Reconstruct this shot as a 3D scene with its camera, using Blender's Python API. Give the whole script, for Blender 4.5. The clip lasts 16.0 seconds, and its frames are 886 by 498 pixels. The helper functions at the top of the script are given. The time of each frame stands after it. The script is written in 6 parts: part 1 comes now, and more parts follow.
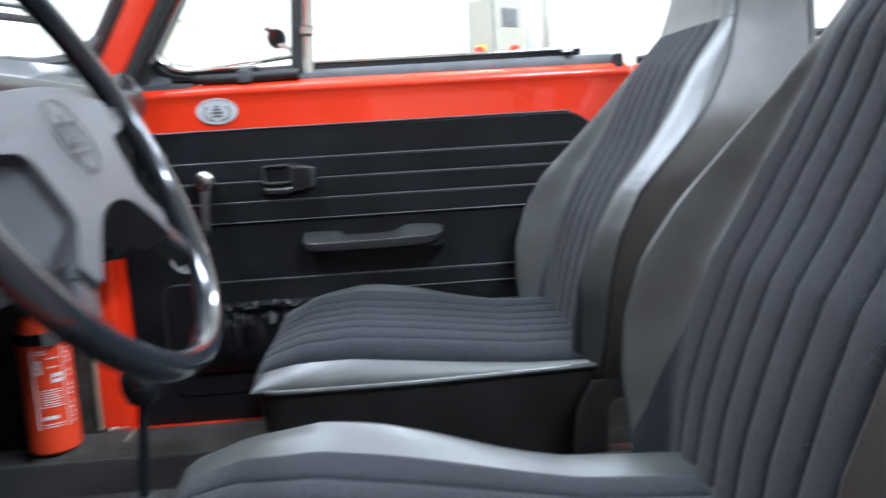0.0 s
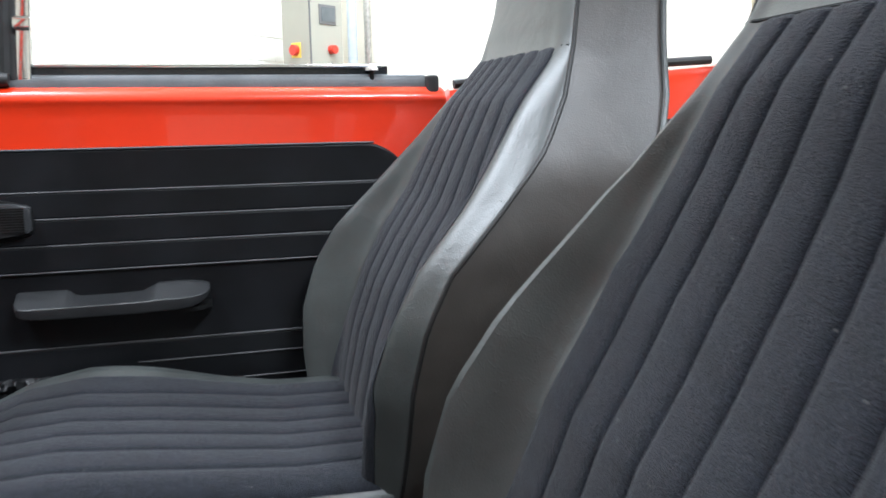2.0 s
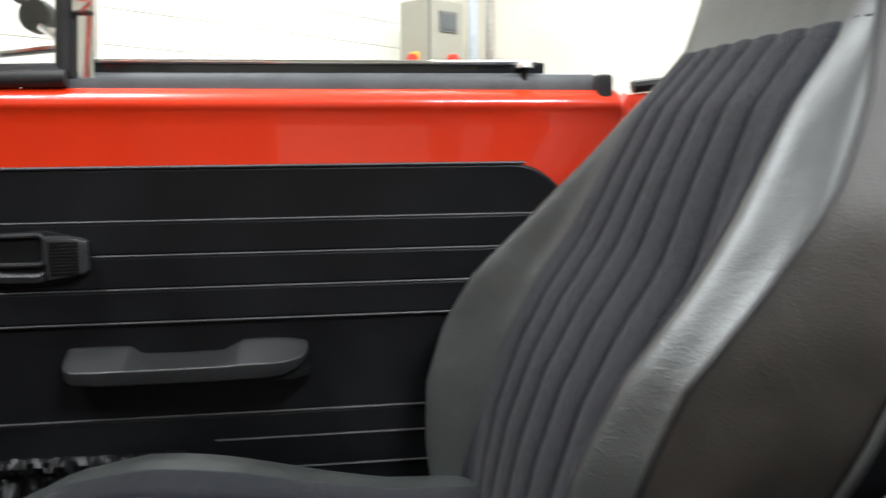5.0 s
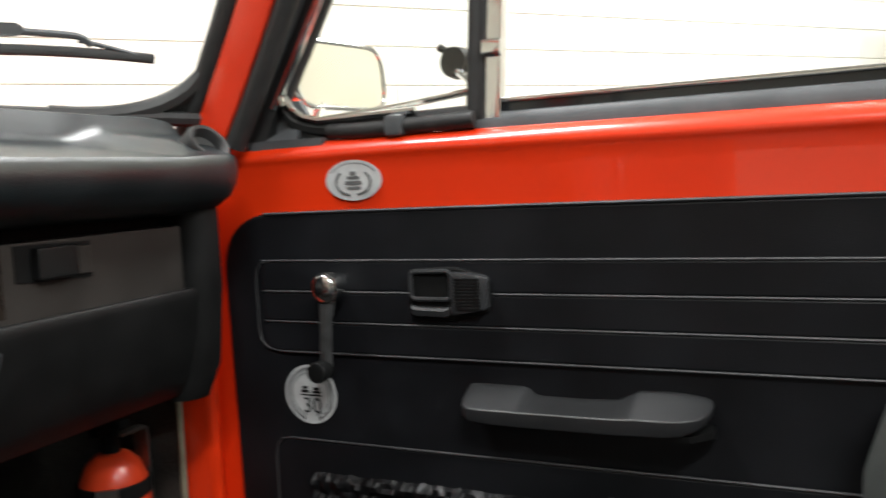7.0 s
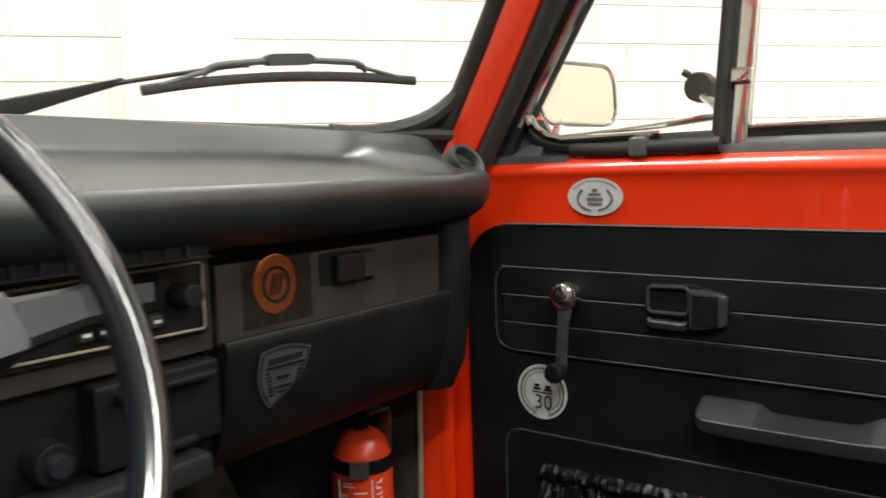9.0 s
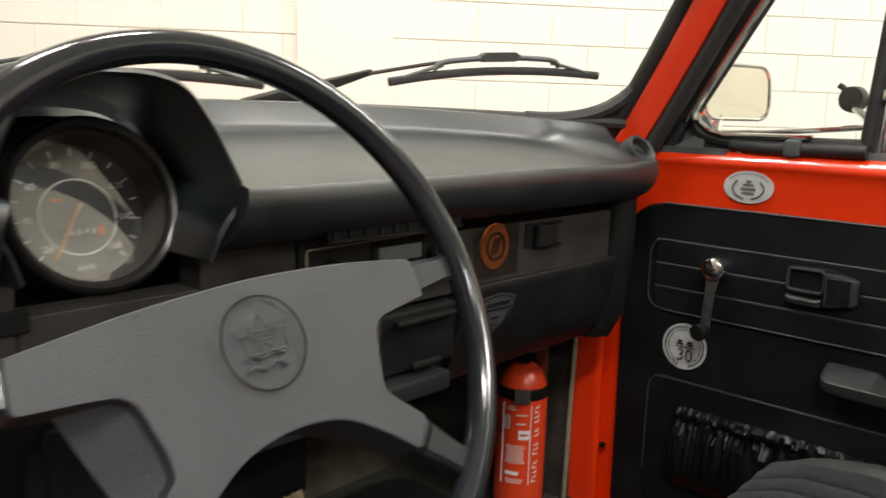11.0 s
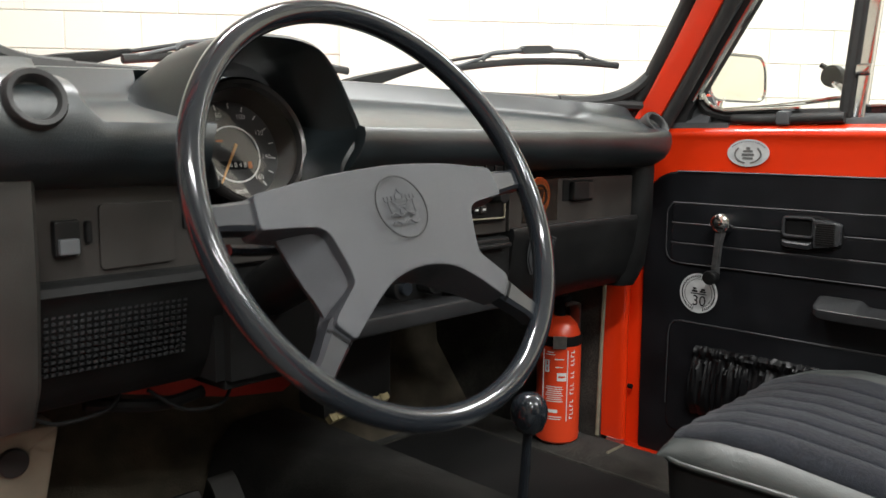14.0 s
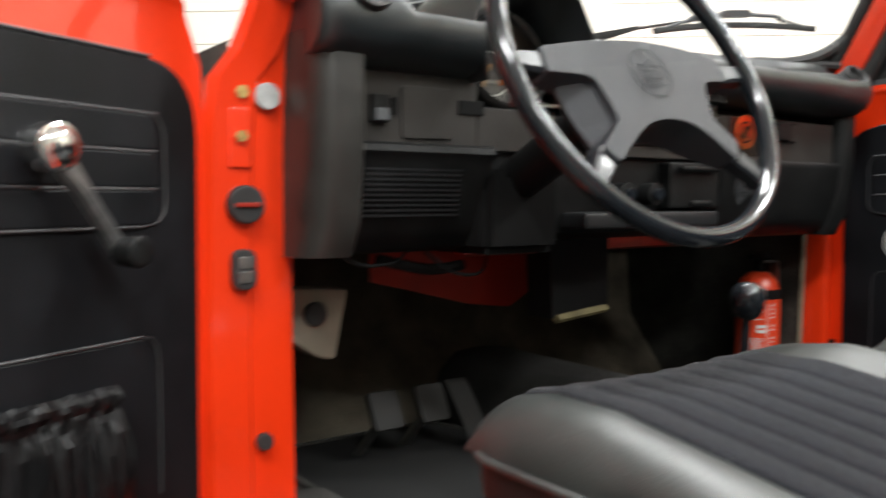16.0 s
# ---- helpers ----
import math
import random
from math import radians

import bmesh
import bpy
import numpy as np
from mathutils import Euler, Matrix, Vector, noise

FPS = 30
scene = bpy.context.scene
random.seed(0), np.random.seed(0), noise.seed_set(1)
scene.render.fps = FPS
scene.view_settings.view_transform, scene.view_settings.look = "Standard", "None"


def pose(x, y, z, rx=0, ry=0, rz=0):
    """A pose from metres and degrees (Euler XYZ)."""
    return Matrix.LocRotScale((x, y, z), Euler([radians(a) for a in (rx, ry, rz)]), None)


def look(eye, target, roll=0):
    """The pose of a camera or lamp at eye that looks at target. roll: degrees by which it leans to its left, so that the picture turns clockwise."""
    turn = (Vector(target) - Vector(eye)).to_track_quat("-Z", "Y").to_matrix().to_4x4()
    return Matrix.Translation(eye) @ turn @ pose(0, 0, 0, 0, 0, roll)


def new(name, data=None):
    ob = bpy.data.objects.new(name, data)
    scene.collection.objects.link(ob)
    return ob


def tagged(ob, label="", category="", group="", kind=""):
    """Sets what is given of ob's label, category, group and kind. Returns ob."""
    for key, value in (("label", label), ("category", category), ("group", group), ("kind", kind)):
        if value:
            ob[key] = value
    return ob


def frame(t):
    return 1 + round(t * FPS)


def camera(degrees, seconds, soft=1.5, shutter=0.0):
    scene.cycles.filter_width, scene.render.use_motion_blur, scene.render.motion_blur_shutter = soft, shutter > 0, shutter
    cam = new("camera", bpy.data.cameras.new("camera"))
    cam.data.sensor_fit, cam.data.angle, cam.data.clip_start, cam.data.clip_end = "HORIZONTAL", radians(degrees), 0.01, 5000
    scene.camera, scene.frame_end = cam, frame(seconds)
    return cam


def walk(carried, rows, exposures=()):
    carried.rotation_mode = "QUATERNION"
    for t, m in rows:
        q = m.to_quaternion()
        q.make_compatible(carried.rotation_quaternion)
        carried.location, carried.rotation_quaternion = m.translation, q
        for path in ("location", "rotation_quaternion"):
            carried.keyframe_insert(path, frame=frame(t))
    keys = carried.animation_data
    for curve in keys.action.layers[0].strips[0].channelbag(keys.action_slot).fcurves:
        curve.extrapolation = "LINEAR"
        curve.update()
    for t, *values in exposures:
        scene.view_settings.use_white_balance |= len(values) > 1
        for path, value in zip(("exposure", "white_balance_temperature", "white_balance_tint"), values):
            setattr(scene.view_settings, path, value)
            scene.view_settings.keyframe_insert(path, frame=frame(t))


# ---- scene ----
cam = camera(57.0, 16.0, shutter=0.8)
PATH = [
    (0, (-1.059, -0.009, 0.867), (0.916, -0.126, 0.568), -3.4),
    (0.5, (-0.985, -0.05, 0.893), (0.966, -0.354, 0.569), -2.7),
    (1, (-0.903, -0.089, 0.914), (1.021, -0.515, 0.573), -1.8),
    (1.5, (-0.825, -0.116, 0.923), (1.085, -0.601, 0.585), -1.2),
    (2, (-0.74, -0.123, 0.925), (1.16, -0.655, 0.601), -0.9),
    (2.5, (-0.667, -0.122, 0.926), (1.227, -0.685, 0.618), -0.7),
    (3, (-0.604, -0.123, 0.927), (1.291, -0.691, 0.637), -0.6),
    (5.5, (-0.356, -0.15, 0.919), (1.627, -0.173, 0.655), -1.0),
    (6, (-0.32, -0.192, 0.905), (1.638, 0.132, 0.689), -1.8),
    (6.5, (-0.31, -0.213, 0.915), (1.588, 0.385, 0.714), -2.3),
    (7, (-0.297, -0.206, 0.92), (1.517, 0.619, 0.743), -2.9),
    (7.5, (-0.322, -0.158, 0.934), (1.45, 0.751, 0.757), -2.7),
    (8, (-0.335, -0.162, 0.947), (1.354, 0.893, 0.763), -2.3),
    (8.5, (-0.365, -0.154, 0.956), (1.279, 0.97, 0.767), -2.1),
    (11, (-0.68, -0.196, 1.039), (0.773, 1.132, 0.685), 1.8),
    (11.5, (-0.727, -0.221, 1.047), (0.664, 1.159, 0.643), 1.8),
    (12, (-0.763, -0.245, 1.05), (0.579, 1.172, 0.615), 1.6),
    (12.5, (-0.796, -0.267, 1.046), (0.536, 1.161, 0.613), 1.3),
    (13, (-0.836, -0.287, 1.024), (0.524, 1.126, 0.632), 1.0),
    (13.5, (-0.876, -0.308, 0.994), (0.524, 1.079, 0.653), 0.9),
    (14, (-0.92, -0.335, 0.945), (0.513, 1.033, 0.673), 0.6),
    (14.5, (-0.968, -0.363, 0.903), (0.467, 1.011, 0.672), 0.6),
    (15, (-1.031, -0.402, 0.835), (0.362, 1.023, 0.666), -0.1),
    (15.5, (-1.076, -0.41, 0.777), (0.224, 1.103, 0.639), -0.1),
    (16, (-1.136, -0.406, 0.726), (0.022, 1.22, 0.607), -0.0),
]
walk(cam, [(t, look(eye, target, roll)) for t, eye, target, roll in PATH],
     [(0, 0.62, 5600, 10), (1.0, 0.55, 5700, 10), (2.0, 0.44, 5900, 10), (3.0, 0.30, 6100, 10), (5.5, 0.08, 6450, 10), (8.5, 0.0, 6950, 10), (11, -0.20, 7250, 10), (12.2, -0.08, 7050, 10), (13.5, 0.05, 6800, 10), (16, 0.18, 6700, 10)])

# ---------------------------------------------------------------- light
world = bpy.data.worlds.new("world")
world.use_nodes = True
world.node_tree.nodes["Background"].inputs[0].default_value = (0.75, 0.85, 1.0, 1)
world.node_tree.nodes["Background"].inputs[1].default_value = 0.3
scene.world = world
LAMP = 130.0


# ---------------------------------------------------------------- materials
def material(name, color, rough=0.5, metal=0.0, var=0.25, scale=30.0, bump=0.0, bump_scale=400.0, coat=0.0, sheen=0.0,
             spec=0.5, stretch=(1, 1, 1), fine=0.0, fine_scale=900.0):
    m = bpy.data.materials.new(name)
    m.use_nodes = True
    n, l = m.node_tree.nodes, m.node_tree.links
    p = n["Principled BSDF"]
    p.inputs["Roughness"].default_value = rough
    p.inputs["Metallic"].default_value = metal
    p.inputs["Coat Weight"].default_value = coat
    p.inputs["Coat Roughness"].default_value = 0.04
    p.inputs["Sheen Weight"].default_value = sheen
    p.inputs["Specular IOR Level"].default_value = spec
    tc = n.new("ShaderNodeTexCoord")
    mp = n.new("ShaderNodeMapping")
    mp.inputs["Scale"].default_value = stretch
    l.new(tc.outputs["Object"], mp.inputs[0])
    a = n.new("ShaderNodeTexNoise")
    a.inputs["Scale"].default_value = scale
    a.inputs["Detail"].default_value = 5
    l.new(mp.outputs[0], a.inputs["Vector"])
    r = n.new("ShaderNodeMapRange")
    r.inputs[1].default_value, r.inputs[2].default_value = 0.3, 0.7
    r.inputs[3].default_value, r.inputs[4].default_value = 1 - var, 1 + var
    l.new(a.outputs[0], r.inputs[0])
    last = r.outputs[0]
    if fine:
        f = n.new("ShaderNodeTexNoise")
        f.inputs["Scale"].default_value = fine_scale
        f.inputs["Detail"].default_value = 2
        l.new(mp.outputs[0], f.inputs["Vector"])
        fr = n.new("ShaderNodeMapRange")
        fr.inputs[1].default_value, fr.inputs[2].default_value = 0.3, 0.7
        fr.inputs[3].default_value, fr.inputs[4].default_value = 1 - fine, 1 + fine
        l.new(f.outputs[0], fr.inputs[0])
        mu = n.new("ShaderNodeMath")
        mu.operation = "MULTIPLY"
        l.new(last, mu.inputs[0])
        l.new(fr.outputs[0], mu.inputs[1])
        last = mu.outputs[0]
    mix = n.new("ShaderNodeVectorMath")
    mix.operation = "SCALE"
    mix.inputs[0].default_value = color
    l.new(last, mix.inputs["Scale"])
    l.new(mix.outputs[0], p.inputs["Base Color"])
    rr = n.new("ShaderNodeMapRange")
    rr.inputs[3].default_value, rr.inputs[4].default_value = max(0.0, rough - 0.08), min(1.0, rough + 0.08)
    if metal < 0.5 and coat < 0.5:
        l.new(a.outputs[0], rr.inputs[0])
        l.new(rr.outputs[0], p.inputs["Roughness"])
    if bump:
        b = n.new("ShaderNodeTexNoise")
        b.inputs["Scale"].default_value = bump_scale
        b.inputs["Detail"].default_value = 4
        l.new(mp.outputs[0], b.inputs["Vector"])
        bp = n.new("ShaderNodeBump")
        bp.inputs["Strength"].default_value = bump
        bp.inputs["Distance"].default_value = 0.002
        l.new(b.outputs[0], bp.inputs["Height"])
        l.new(bp.outputs[0], p.inputs["Normal"])
    return m


def leather(name, color, rough, crease=0.35, spec=0.5, lines=0.0):
    """Grained vinyl: cells of grain with soft creases over them."""
    m = material(name, color, rough, var=0.30, scale=11, spec=spec)
    n, l = m.node_tree.nodes, m.node_tree.links
    p = n["Principled BSDF"]
    tc = n.new("ShaderNodeTexCoord")
    v = n.new("ShaderNodeTexVoronoi")
    v.inputs["Scale"].default_value = 560
    w = n.new("ShaderNodeTexNoise")
    w.inputs["Scale"].default_value = 17
    w.inputs["Detail"].default_value = 3
    w.inputs["Distortion"].default_value = 0.7
    for q in (v, w):
        l.new(tc.outputs["Object"], q.inputs["Vector"])
    b1, b2 = n.new("ShaderNodeBump"), n.new("ShaderNodeBump")
    b1.inputs["Strength"].default_value, b1.inputs["Distance"].default_value = 0.26, 0.0005
    b2.inputs["Strength"].default_value, b2.inputs["Distance"].default_value = crease, 0.004
    l.new(v.outputs[0], b1.inputs["Height"])
    l.new(w.outputs[0], b2.inputs["Height"])
    l.new(b1.outputs[0], b2.inputs["Normal"])
    out = b2.outputs[0]
    if lines:
        # thin worn crease lines in patches
        c, sub, ab, mr, k, mk, mu = (n.new("ShaderNode" + q) for q in ("TexNoise", "Math", "Math", "MapRange", "TexNoise", "MapRange", "Math"))
        c.inputs["Scale"].default_value, c.inputs["Detail"].default_value, c.inputs["Distortion"].default_value = 42, 2, 0.5
        k.inputs["Scale"].default_value, k.inputs["Detail"].default_value = 9, 1
        sub.operation, ab.operation, mu.operation = "SUBTRACT", "ABSOLUTE", "MULTIPLY"
        sub.inputs[1].default_value = 0.5
        mr.inputs[1].default_value, mr.inputs[2].default_value = 0.0, 0.022
        mr.inputs[3].default_value, mr.inputs[4].default_value = 1.0, 0.0
        mk.inputs[1].default_value, mk.inputs[2].default_value = 0.45, 0.70
        for q in (c, k):
            l.new(tc.outputs["Object"], q.inputs["Vector"])
        l.new(c.outputs[0], sub.inputs[0])
        l.new(sub.outputs[0], ab.inputs[0])
        l.new(ab.outputs[0], mr.inputs[0])
        l.new(k.outputs[0], mk.inputs[0])
        l.new(mr.outputs[0], mu.inputs[0])
        l.new(mk.outputs[0], mu.inputs[1])
        b3 = n.new("ShaderNodeBump")
        b3.inputs["Strength"].default_value, b3.inputs["Distance"].default_value = lines, 0.0005
        l.new(mu.outputs[0], b3.inputs["Height"])
        l.new(out, b3.inputs["Normal"])
        out = b3.outputs[0]
    l.new(out, p.inputs["Normal"])
    return m


def glass(name, tint, gloss=0.05):
    m = bpy.data.materials.new(name)
    m.use_nodes = True
    n, l = m.node_tree.nodes, m.node_tree.links
    n.clear()
    out, mix, tr, gl, fr = (n.new("ShaderNode" + k) for k in ("OutputMaterial", "MixShader", "BsdfTransparent", "BsdfGlossy", "LayerWeight"))
    pw, mr = n.new("ShaderNodeMath"), n.new("ShaderNodeMapRange")
    tr.inputs[0].default_value = (*tint, 1)
    gl.inputs["Roughness"].default_value = 0.02
    fr.inputs[0].default_value = 0.5
    pw.operation = "POWER"
    pw.inputs[1].default_value = 5.0
    mr.inputs[3].default_value, mr.inputs[4].default_value = gloss * 0.8, 0.6
    l.new(fr.outputs["Facing"], pw.inputs[0])
    l.new(pw.outputs[0], mr.inputs[0])
    l.new(mr.outputs[0], mix.inputs[0])
    l.new(tr.outputs[0], mix.inputs[1])
    l.new(gl.outputs[0], mix.inputs[2])
    l.new(mix.outputs[0], out.inputs[0])
    return m


RED = material("red_paint", (0.84, 0.040, 0.006), 0.30, var=0.05, scale=3, coat=0.9, bump=0.02, bump_scale=60)
# Dull body red, darkened in the colour for the shade under the dashboard.
RED_DULL_SHADED = material("red_paint_dull_shaded", (0.34, 0.020, 0.008), 0.45, var=0.18, scale=9, bump=0.08, bump_scale=200)
TRIM = leather("door_vinyl", (0.0075, 0.0081, 0.0096), 0.44, 0.07, 0.24)
VINYL = leather("seat_vinyl", (0.031, 0.0350, 0.0330), 0.46, 0.34, 0.80, 0.38)
# Brown-black side vinyl, its base raised for light falling on the seat's flank.
SIDE = leather("seat_side_vinyl", (0.047, 0.042, 0.037), 0.37, 0.20, 0.5, 0.16)
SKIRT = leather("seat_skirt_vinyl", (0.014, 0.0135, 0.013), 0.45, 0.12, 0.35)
CLOTH = material("seat_cloth", (0.0102, 0.0116, 0.0160), 0.95, var=0.22, scale=55, bump=1.0, bump_scale=700, sheen=0.12, spec=0.15, fine=0.75, fine_scale=650)


def add_lint(m):
    """Sparse pale specks of lint on cloth."""
    n, l = m.node_tree.nodes, m.node_tree.links
    p = n["Principled BSDF"]
    src = p.inputs["Base Color"].links[0].from_socket
    tc, v, lt, mix = n.new("ShaderNodeTexCoord"), n.new("ShaderNodeTexVoronoi"), n.new("ShaderNodeMapRange"), n.new("ShaderNodeMix")
    v.inputs["Scale"].default_value = 60
    lt.inputs[1].default_value, lt.inputs[2].default_value = 0.07, 0.035
    lt.inputs[4].default_value = 0.55
    mix.data_type = "RGBA"
    mix.inputs[7].default_value = (0.16, 0.16, 0.15, 1)
    l.new(tc.outputs["Object"], v.inputs["Vector"])
    l.new(v.outputs[0], lt.inputs[0])
    l.new(lt.outputs[0], mix.inputs[0])
    l.new(src, mix.inputs[6])
    l.new(mix.outputs[2], p.inputs["Base Color"])


add_lint(CLOTH)
# Blue-green base stands in for cool light reflected by the black pad.
PAD = leather("dash_pad", (0.0095, 0.0142, 0.0162), 0.37, 0.07, 1.0)
CHEEK_LIT = leather("dash_end_vinyl_lit", (0.030, 0.0285, 0.0255), 0.42, 0.06, 0.5)
# Worn pedal tone, blackened to carry the shade of the footwell.
PEDAL = material("worn_pedal_shaded", (0.008, 0.0072, 0.0058), 0.6, var=0.4, scale=40, bump=0.2, bump_scale=200)
PLASTIC = material("dark_plastic", (0.0072, 0.0074, 0.0074), 0.46, var=0.25, scale=25, bump=0.2, bump_scale=900, spec=0.24)
FASCIA = material("fascia_plastic", (0.024, 0.0212, 0.0188), 0.5, var=0.25, scale=18, bump=0.2, bump_scale=1100, spec=0.4)
GREY = material("grey_plastic", (0.043, 0.046, 0.052), 0.40, var=0.12, scale=14, bump=0.5, bump_scale=1300, fine=0.12, fine_scale=1500)
SPOKE = material("spoke_black", (0.018, 0.020, 0.024), 0.30, var=0.1, scale=20, coat=0.1)
ARMREST = material("armrest_plastic", (0.017, 0.0175, 0.0185), 0.42, var=0.12, scale=20, bump=0.15, bump_scale=900, spec=0.4)
INKGREY = material("faded_ink", (0.13, 0.13, 0.13), 0.6, var=0.2, scale=200)
# Lighter than the trim, for highlights on its weld lines; also wiper clips.
ARMGREY = material("weld_grey", (0.036, 0.037, 0.039), 0.42, var=0.1, scale=20, bump=0.2, bump_scale=900)
HANDLE = material("release_plastic", (0.034, 0.035, 0.037), 0.30, var=0.15, scale=60, spec=0.55)
CRANKM = material("worn_crank_metal", (0.24, 0.24, 0.24), 0.32, metal=0.85, var=0.2, scale=70)
GLOSS = material("gloss_black", (0.013, 0.0155, 0.019), 0.14, var=0.1, scale=12, coat=0.35)
RUBBER = material("rubber", (0.022, 0.022, 0.022), 0.6, var=0.25, scale=40, bump=0.2, bump_scale=300)
POCKET = material("pocket_vinyl", (0.005, 0.005, 0.0055), 0.40, var=0.2, scale=30, bump=0.3, bump_scale=140, spec=0.25)
SEAL = material("grey_seal", (0.085, 0.09, 0.095), 0.5, var=0.2, scale=25, bump=0.15, bump_scale=250)
CHROME = material("chrome", (0.82, 0.83, 0.84), 0.09, metal=1, var=0.05, scale=20)
STEEL = material("dull_steel", (0.5, 0.49, 0.46), 0.35, metal=1, var=0.2, scale=60)
CARPET = material("carpet", (0.036, 0.034, 0.029), 0.98, var=0.5, scale=14, bump=1.0, bump_scale=400, fine=0.75, fine_scale=420, sheen=0.1, spec=0.2)
DARKCARPET = material("dark_carpet", (0.013, 0.0122, 0.0105), 0.98, var=0.5, scale=14, bump=1.0, bump_scale=400, fine=0.6, fine_scale=420, sheen=0.05, spec=0.15)
MATB = material("floor_mat", (0.007, 0.007, 0.0068), 0.95, var=0.3, scale=30, bump=0.8, bump_scale=450)
FELT = material("footwell_board", (0.085, 0.072, 0.053), 0.95, var=0.4, scale=14, bump=0.6, bump_scale=250, spec=0.2)
PIPING = material("beige_piping", (0.22, 0.20, 0.14), 0.7, var=0.2, scale=60)
EXT = material("extinguisher_red", (0.76, 0.062, 0.018), 0.32, var=0.06, scale=10, coat=0.3)
WHITE = material("white_print", (0.72, 0.72, 0.70), 0.5, var=0.06, scale=40)
SILVER = material("silver_foil", (0.52, 0.53, 0.53), 0.45, metal=0.0, var=0.12, scale=60)
# Matt black; on hollows and gaps it stands in for their shade.
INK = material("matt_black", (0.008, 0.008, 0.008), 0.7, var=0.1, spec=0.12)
ORANGE = material("orange_enamel", (0.75, 0.20, 0.05), 0.25, metal=0.5, var=0.18, scale=60)
NEEDLE = material("needle", (0.62, 0.30, 0.09), 0.5, var=0.05)
DIAL = material("dial_face", (0.035, 0.034, 0.034), 0.5, var=0.06)
TAPE = material("taped_fascia", (0.020, 0.015, 0.012), 0.24, var=0.3, scale=60, spec=0.5)
BRONZE = material("bezel_ring", (0.10, 0.075, 0.055), 0.28, metal=0.7, var=0.1)
CREAM = material("cream_cloth", (0.60, 0.52, 0.36), 0.9, var=0.12, scale=20, bump=0.5, bump_scale=500)
CREAMPAD = material("cream_vinyl", (0.70, 0.66, 0.58), 0.6, var=0.06, scale=10, bump=0.2, bump_scale=300)
WALLP = material("painted_block", (0.82, 0.81, 0.74), 0.7, var=0.03, scale=5, bump=0.25, bump_scale=120)
CABINET = material("cabinet_enamel", (0.33, 0.325, 0.27), 0.45, var=0.03, scale=5)
REDBTN = material("red_button", (0.65, 0.04, 0.02), 0.4, var=0.05)
YELLOW = material("yellow_plate", (0.75, 0.55, 0.10), 0.5, var=0.05)
SCREEN = material("panel_screen", (0.10, 0.115, 0.12), 0.2, var=0.15, scale=20)
BLUEGREY = material("pipe_paint", (0.50, 0.55, 0.60), 0.45, var=0.08)
CONCRETE = material("concrete_floor", (0.10, 0.096, 0.088), 0.5, var=0.25, scale=2, bump=0.3, bump_scale=80)
WALLB = material("cream_block", (0.70, 0.66, 0.56), 0.7, var=0.05, scale=4, bump=0.25, bump_scale=120)
WALLC = material("dim_cream_wall", (0.32, 0.31, 0.28), 0.75, var=0.08, scale=3, bump=0.2, bump_scale=120)
CEIL = material("ceiling_paint", (0.75, 0.75, 0.72), 0.8, var=0.05, scale=2)
BEIGE = material("beige_tank", (0.24, 0.21, 0.16), 0.5, var=0.25, scale=12, bump=0.15, bump_scale=100)
BADGE = material("copper_badge", (0.80, 0.24, 0.08), 0.22, metal=0.88, var=0.25, scale=70)
RING = material("dark_ring", (0.045, 0.042, 0.040), 0.25, metal=0.5, var=0.1)
GLAND = material("duct_blue", (0.12, 0.16, 0.22), 0.5, var=0.1)
BOSS = material("worn_chrome", (0.85, 0.85, 0.84), 0.13, metal=1, var=0.08, scale=60)
TREAD = material("worn_tread", (0.24, 0.20, 0.10), 0.6, var=0.35, scale=30)
MIRROR = material("mirror_glass", (0.82, 0.80, 0.74), 0.02, metal=1, var=0.01)
GLASS = glass("window_glass", (0.97, 0.985, 0.975))
LENS = glass("gauge_lens", (0.98, 0.98, 0.98), 0.080)


# ---------------------------------------------------------------- mesh helpers
def thing(name, label, category, at=(0, 0, 0), kind="", group=""):
    e = new(name)
    e.location = at
    e.empty_display_size = 0.05
    return tagged(e, label, category, group, kind)


def part(name, bm, mat, parent, label="", smooth=True, m=None):
    if m is not None:
        bmesh.ops.transform(bm, matrix=m, verts=bm.verts)
    bmesh.ops.recalc_face_normals(bm, faces=bm.faces)
    me = bpy.data.meshes.new(name)
    bm.to_mesh(me)
    bm.free()
    me.materials.append(mat)
    if smooth:
        me.shade_smooth()
        try:
            me.set_sharp_from_angle(angle=radians(38))
        except Exception:
            pass
    ob = new(name, me)
    if smooth:
        wn = ob.modifiers.new("normals", "WEIGHTED_NORMAL")
        wn.keep_sharp = True
    if parent is not None:
        ob.parent = parent
        if parent.parent is None:
            ob.matrix_parent_inverse = Matrix.Translation(-parent.location)
    if label:
        ob["label"] = label
    return ob


def box(bm, x0, x1, y0, y1, z0, z1, bevel=0.0, seg=2):
    r = bmesh.ops.create_cube(bm, size=1)
    for v in r["verts"]:
        v.co = Vector((x0 + (v.co.x + 0.5) * (x1 - x0), y0 + (v.co.y + 0.5) * (y1 - y0), z0 + (v.co.z + 0.5) * (z1 - z0)))
    if bevel:
        es = list({e for v in r["verts"] for e in v.link_edges})
        bmesh.ops.bevel(bm, geom=es, offset=bevel, segments=seg, affect="EDGES", profile=0.5)
    return bm


def rbox(*a, **k):
    return box(bmesh.new(), *a, **k)


def ring_frame(p, q, up=(0, 0, 1)):
    d = (Vector(q) - Vector(p)).normalized()
    u = Vector(up)
    if abs(d.dot(u)) > 0.95:
        u = Vector((1, 0, 0))
    a = d.cross(u).normalized()
    return d, a, a.cross(d)


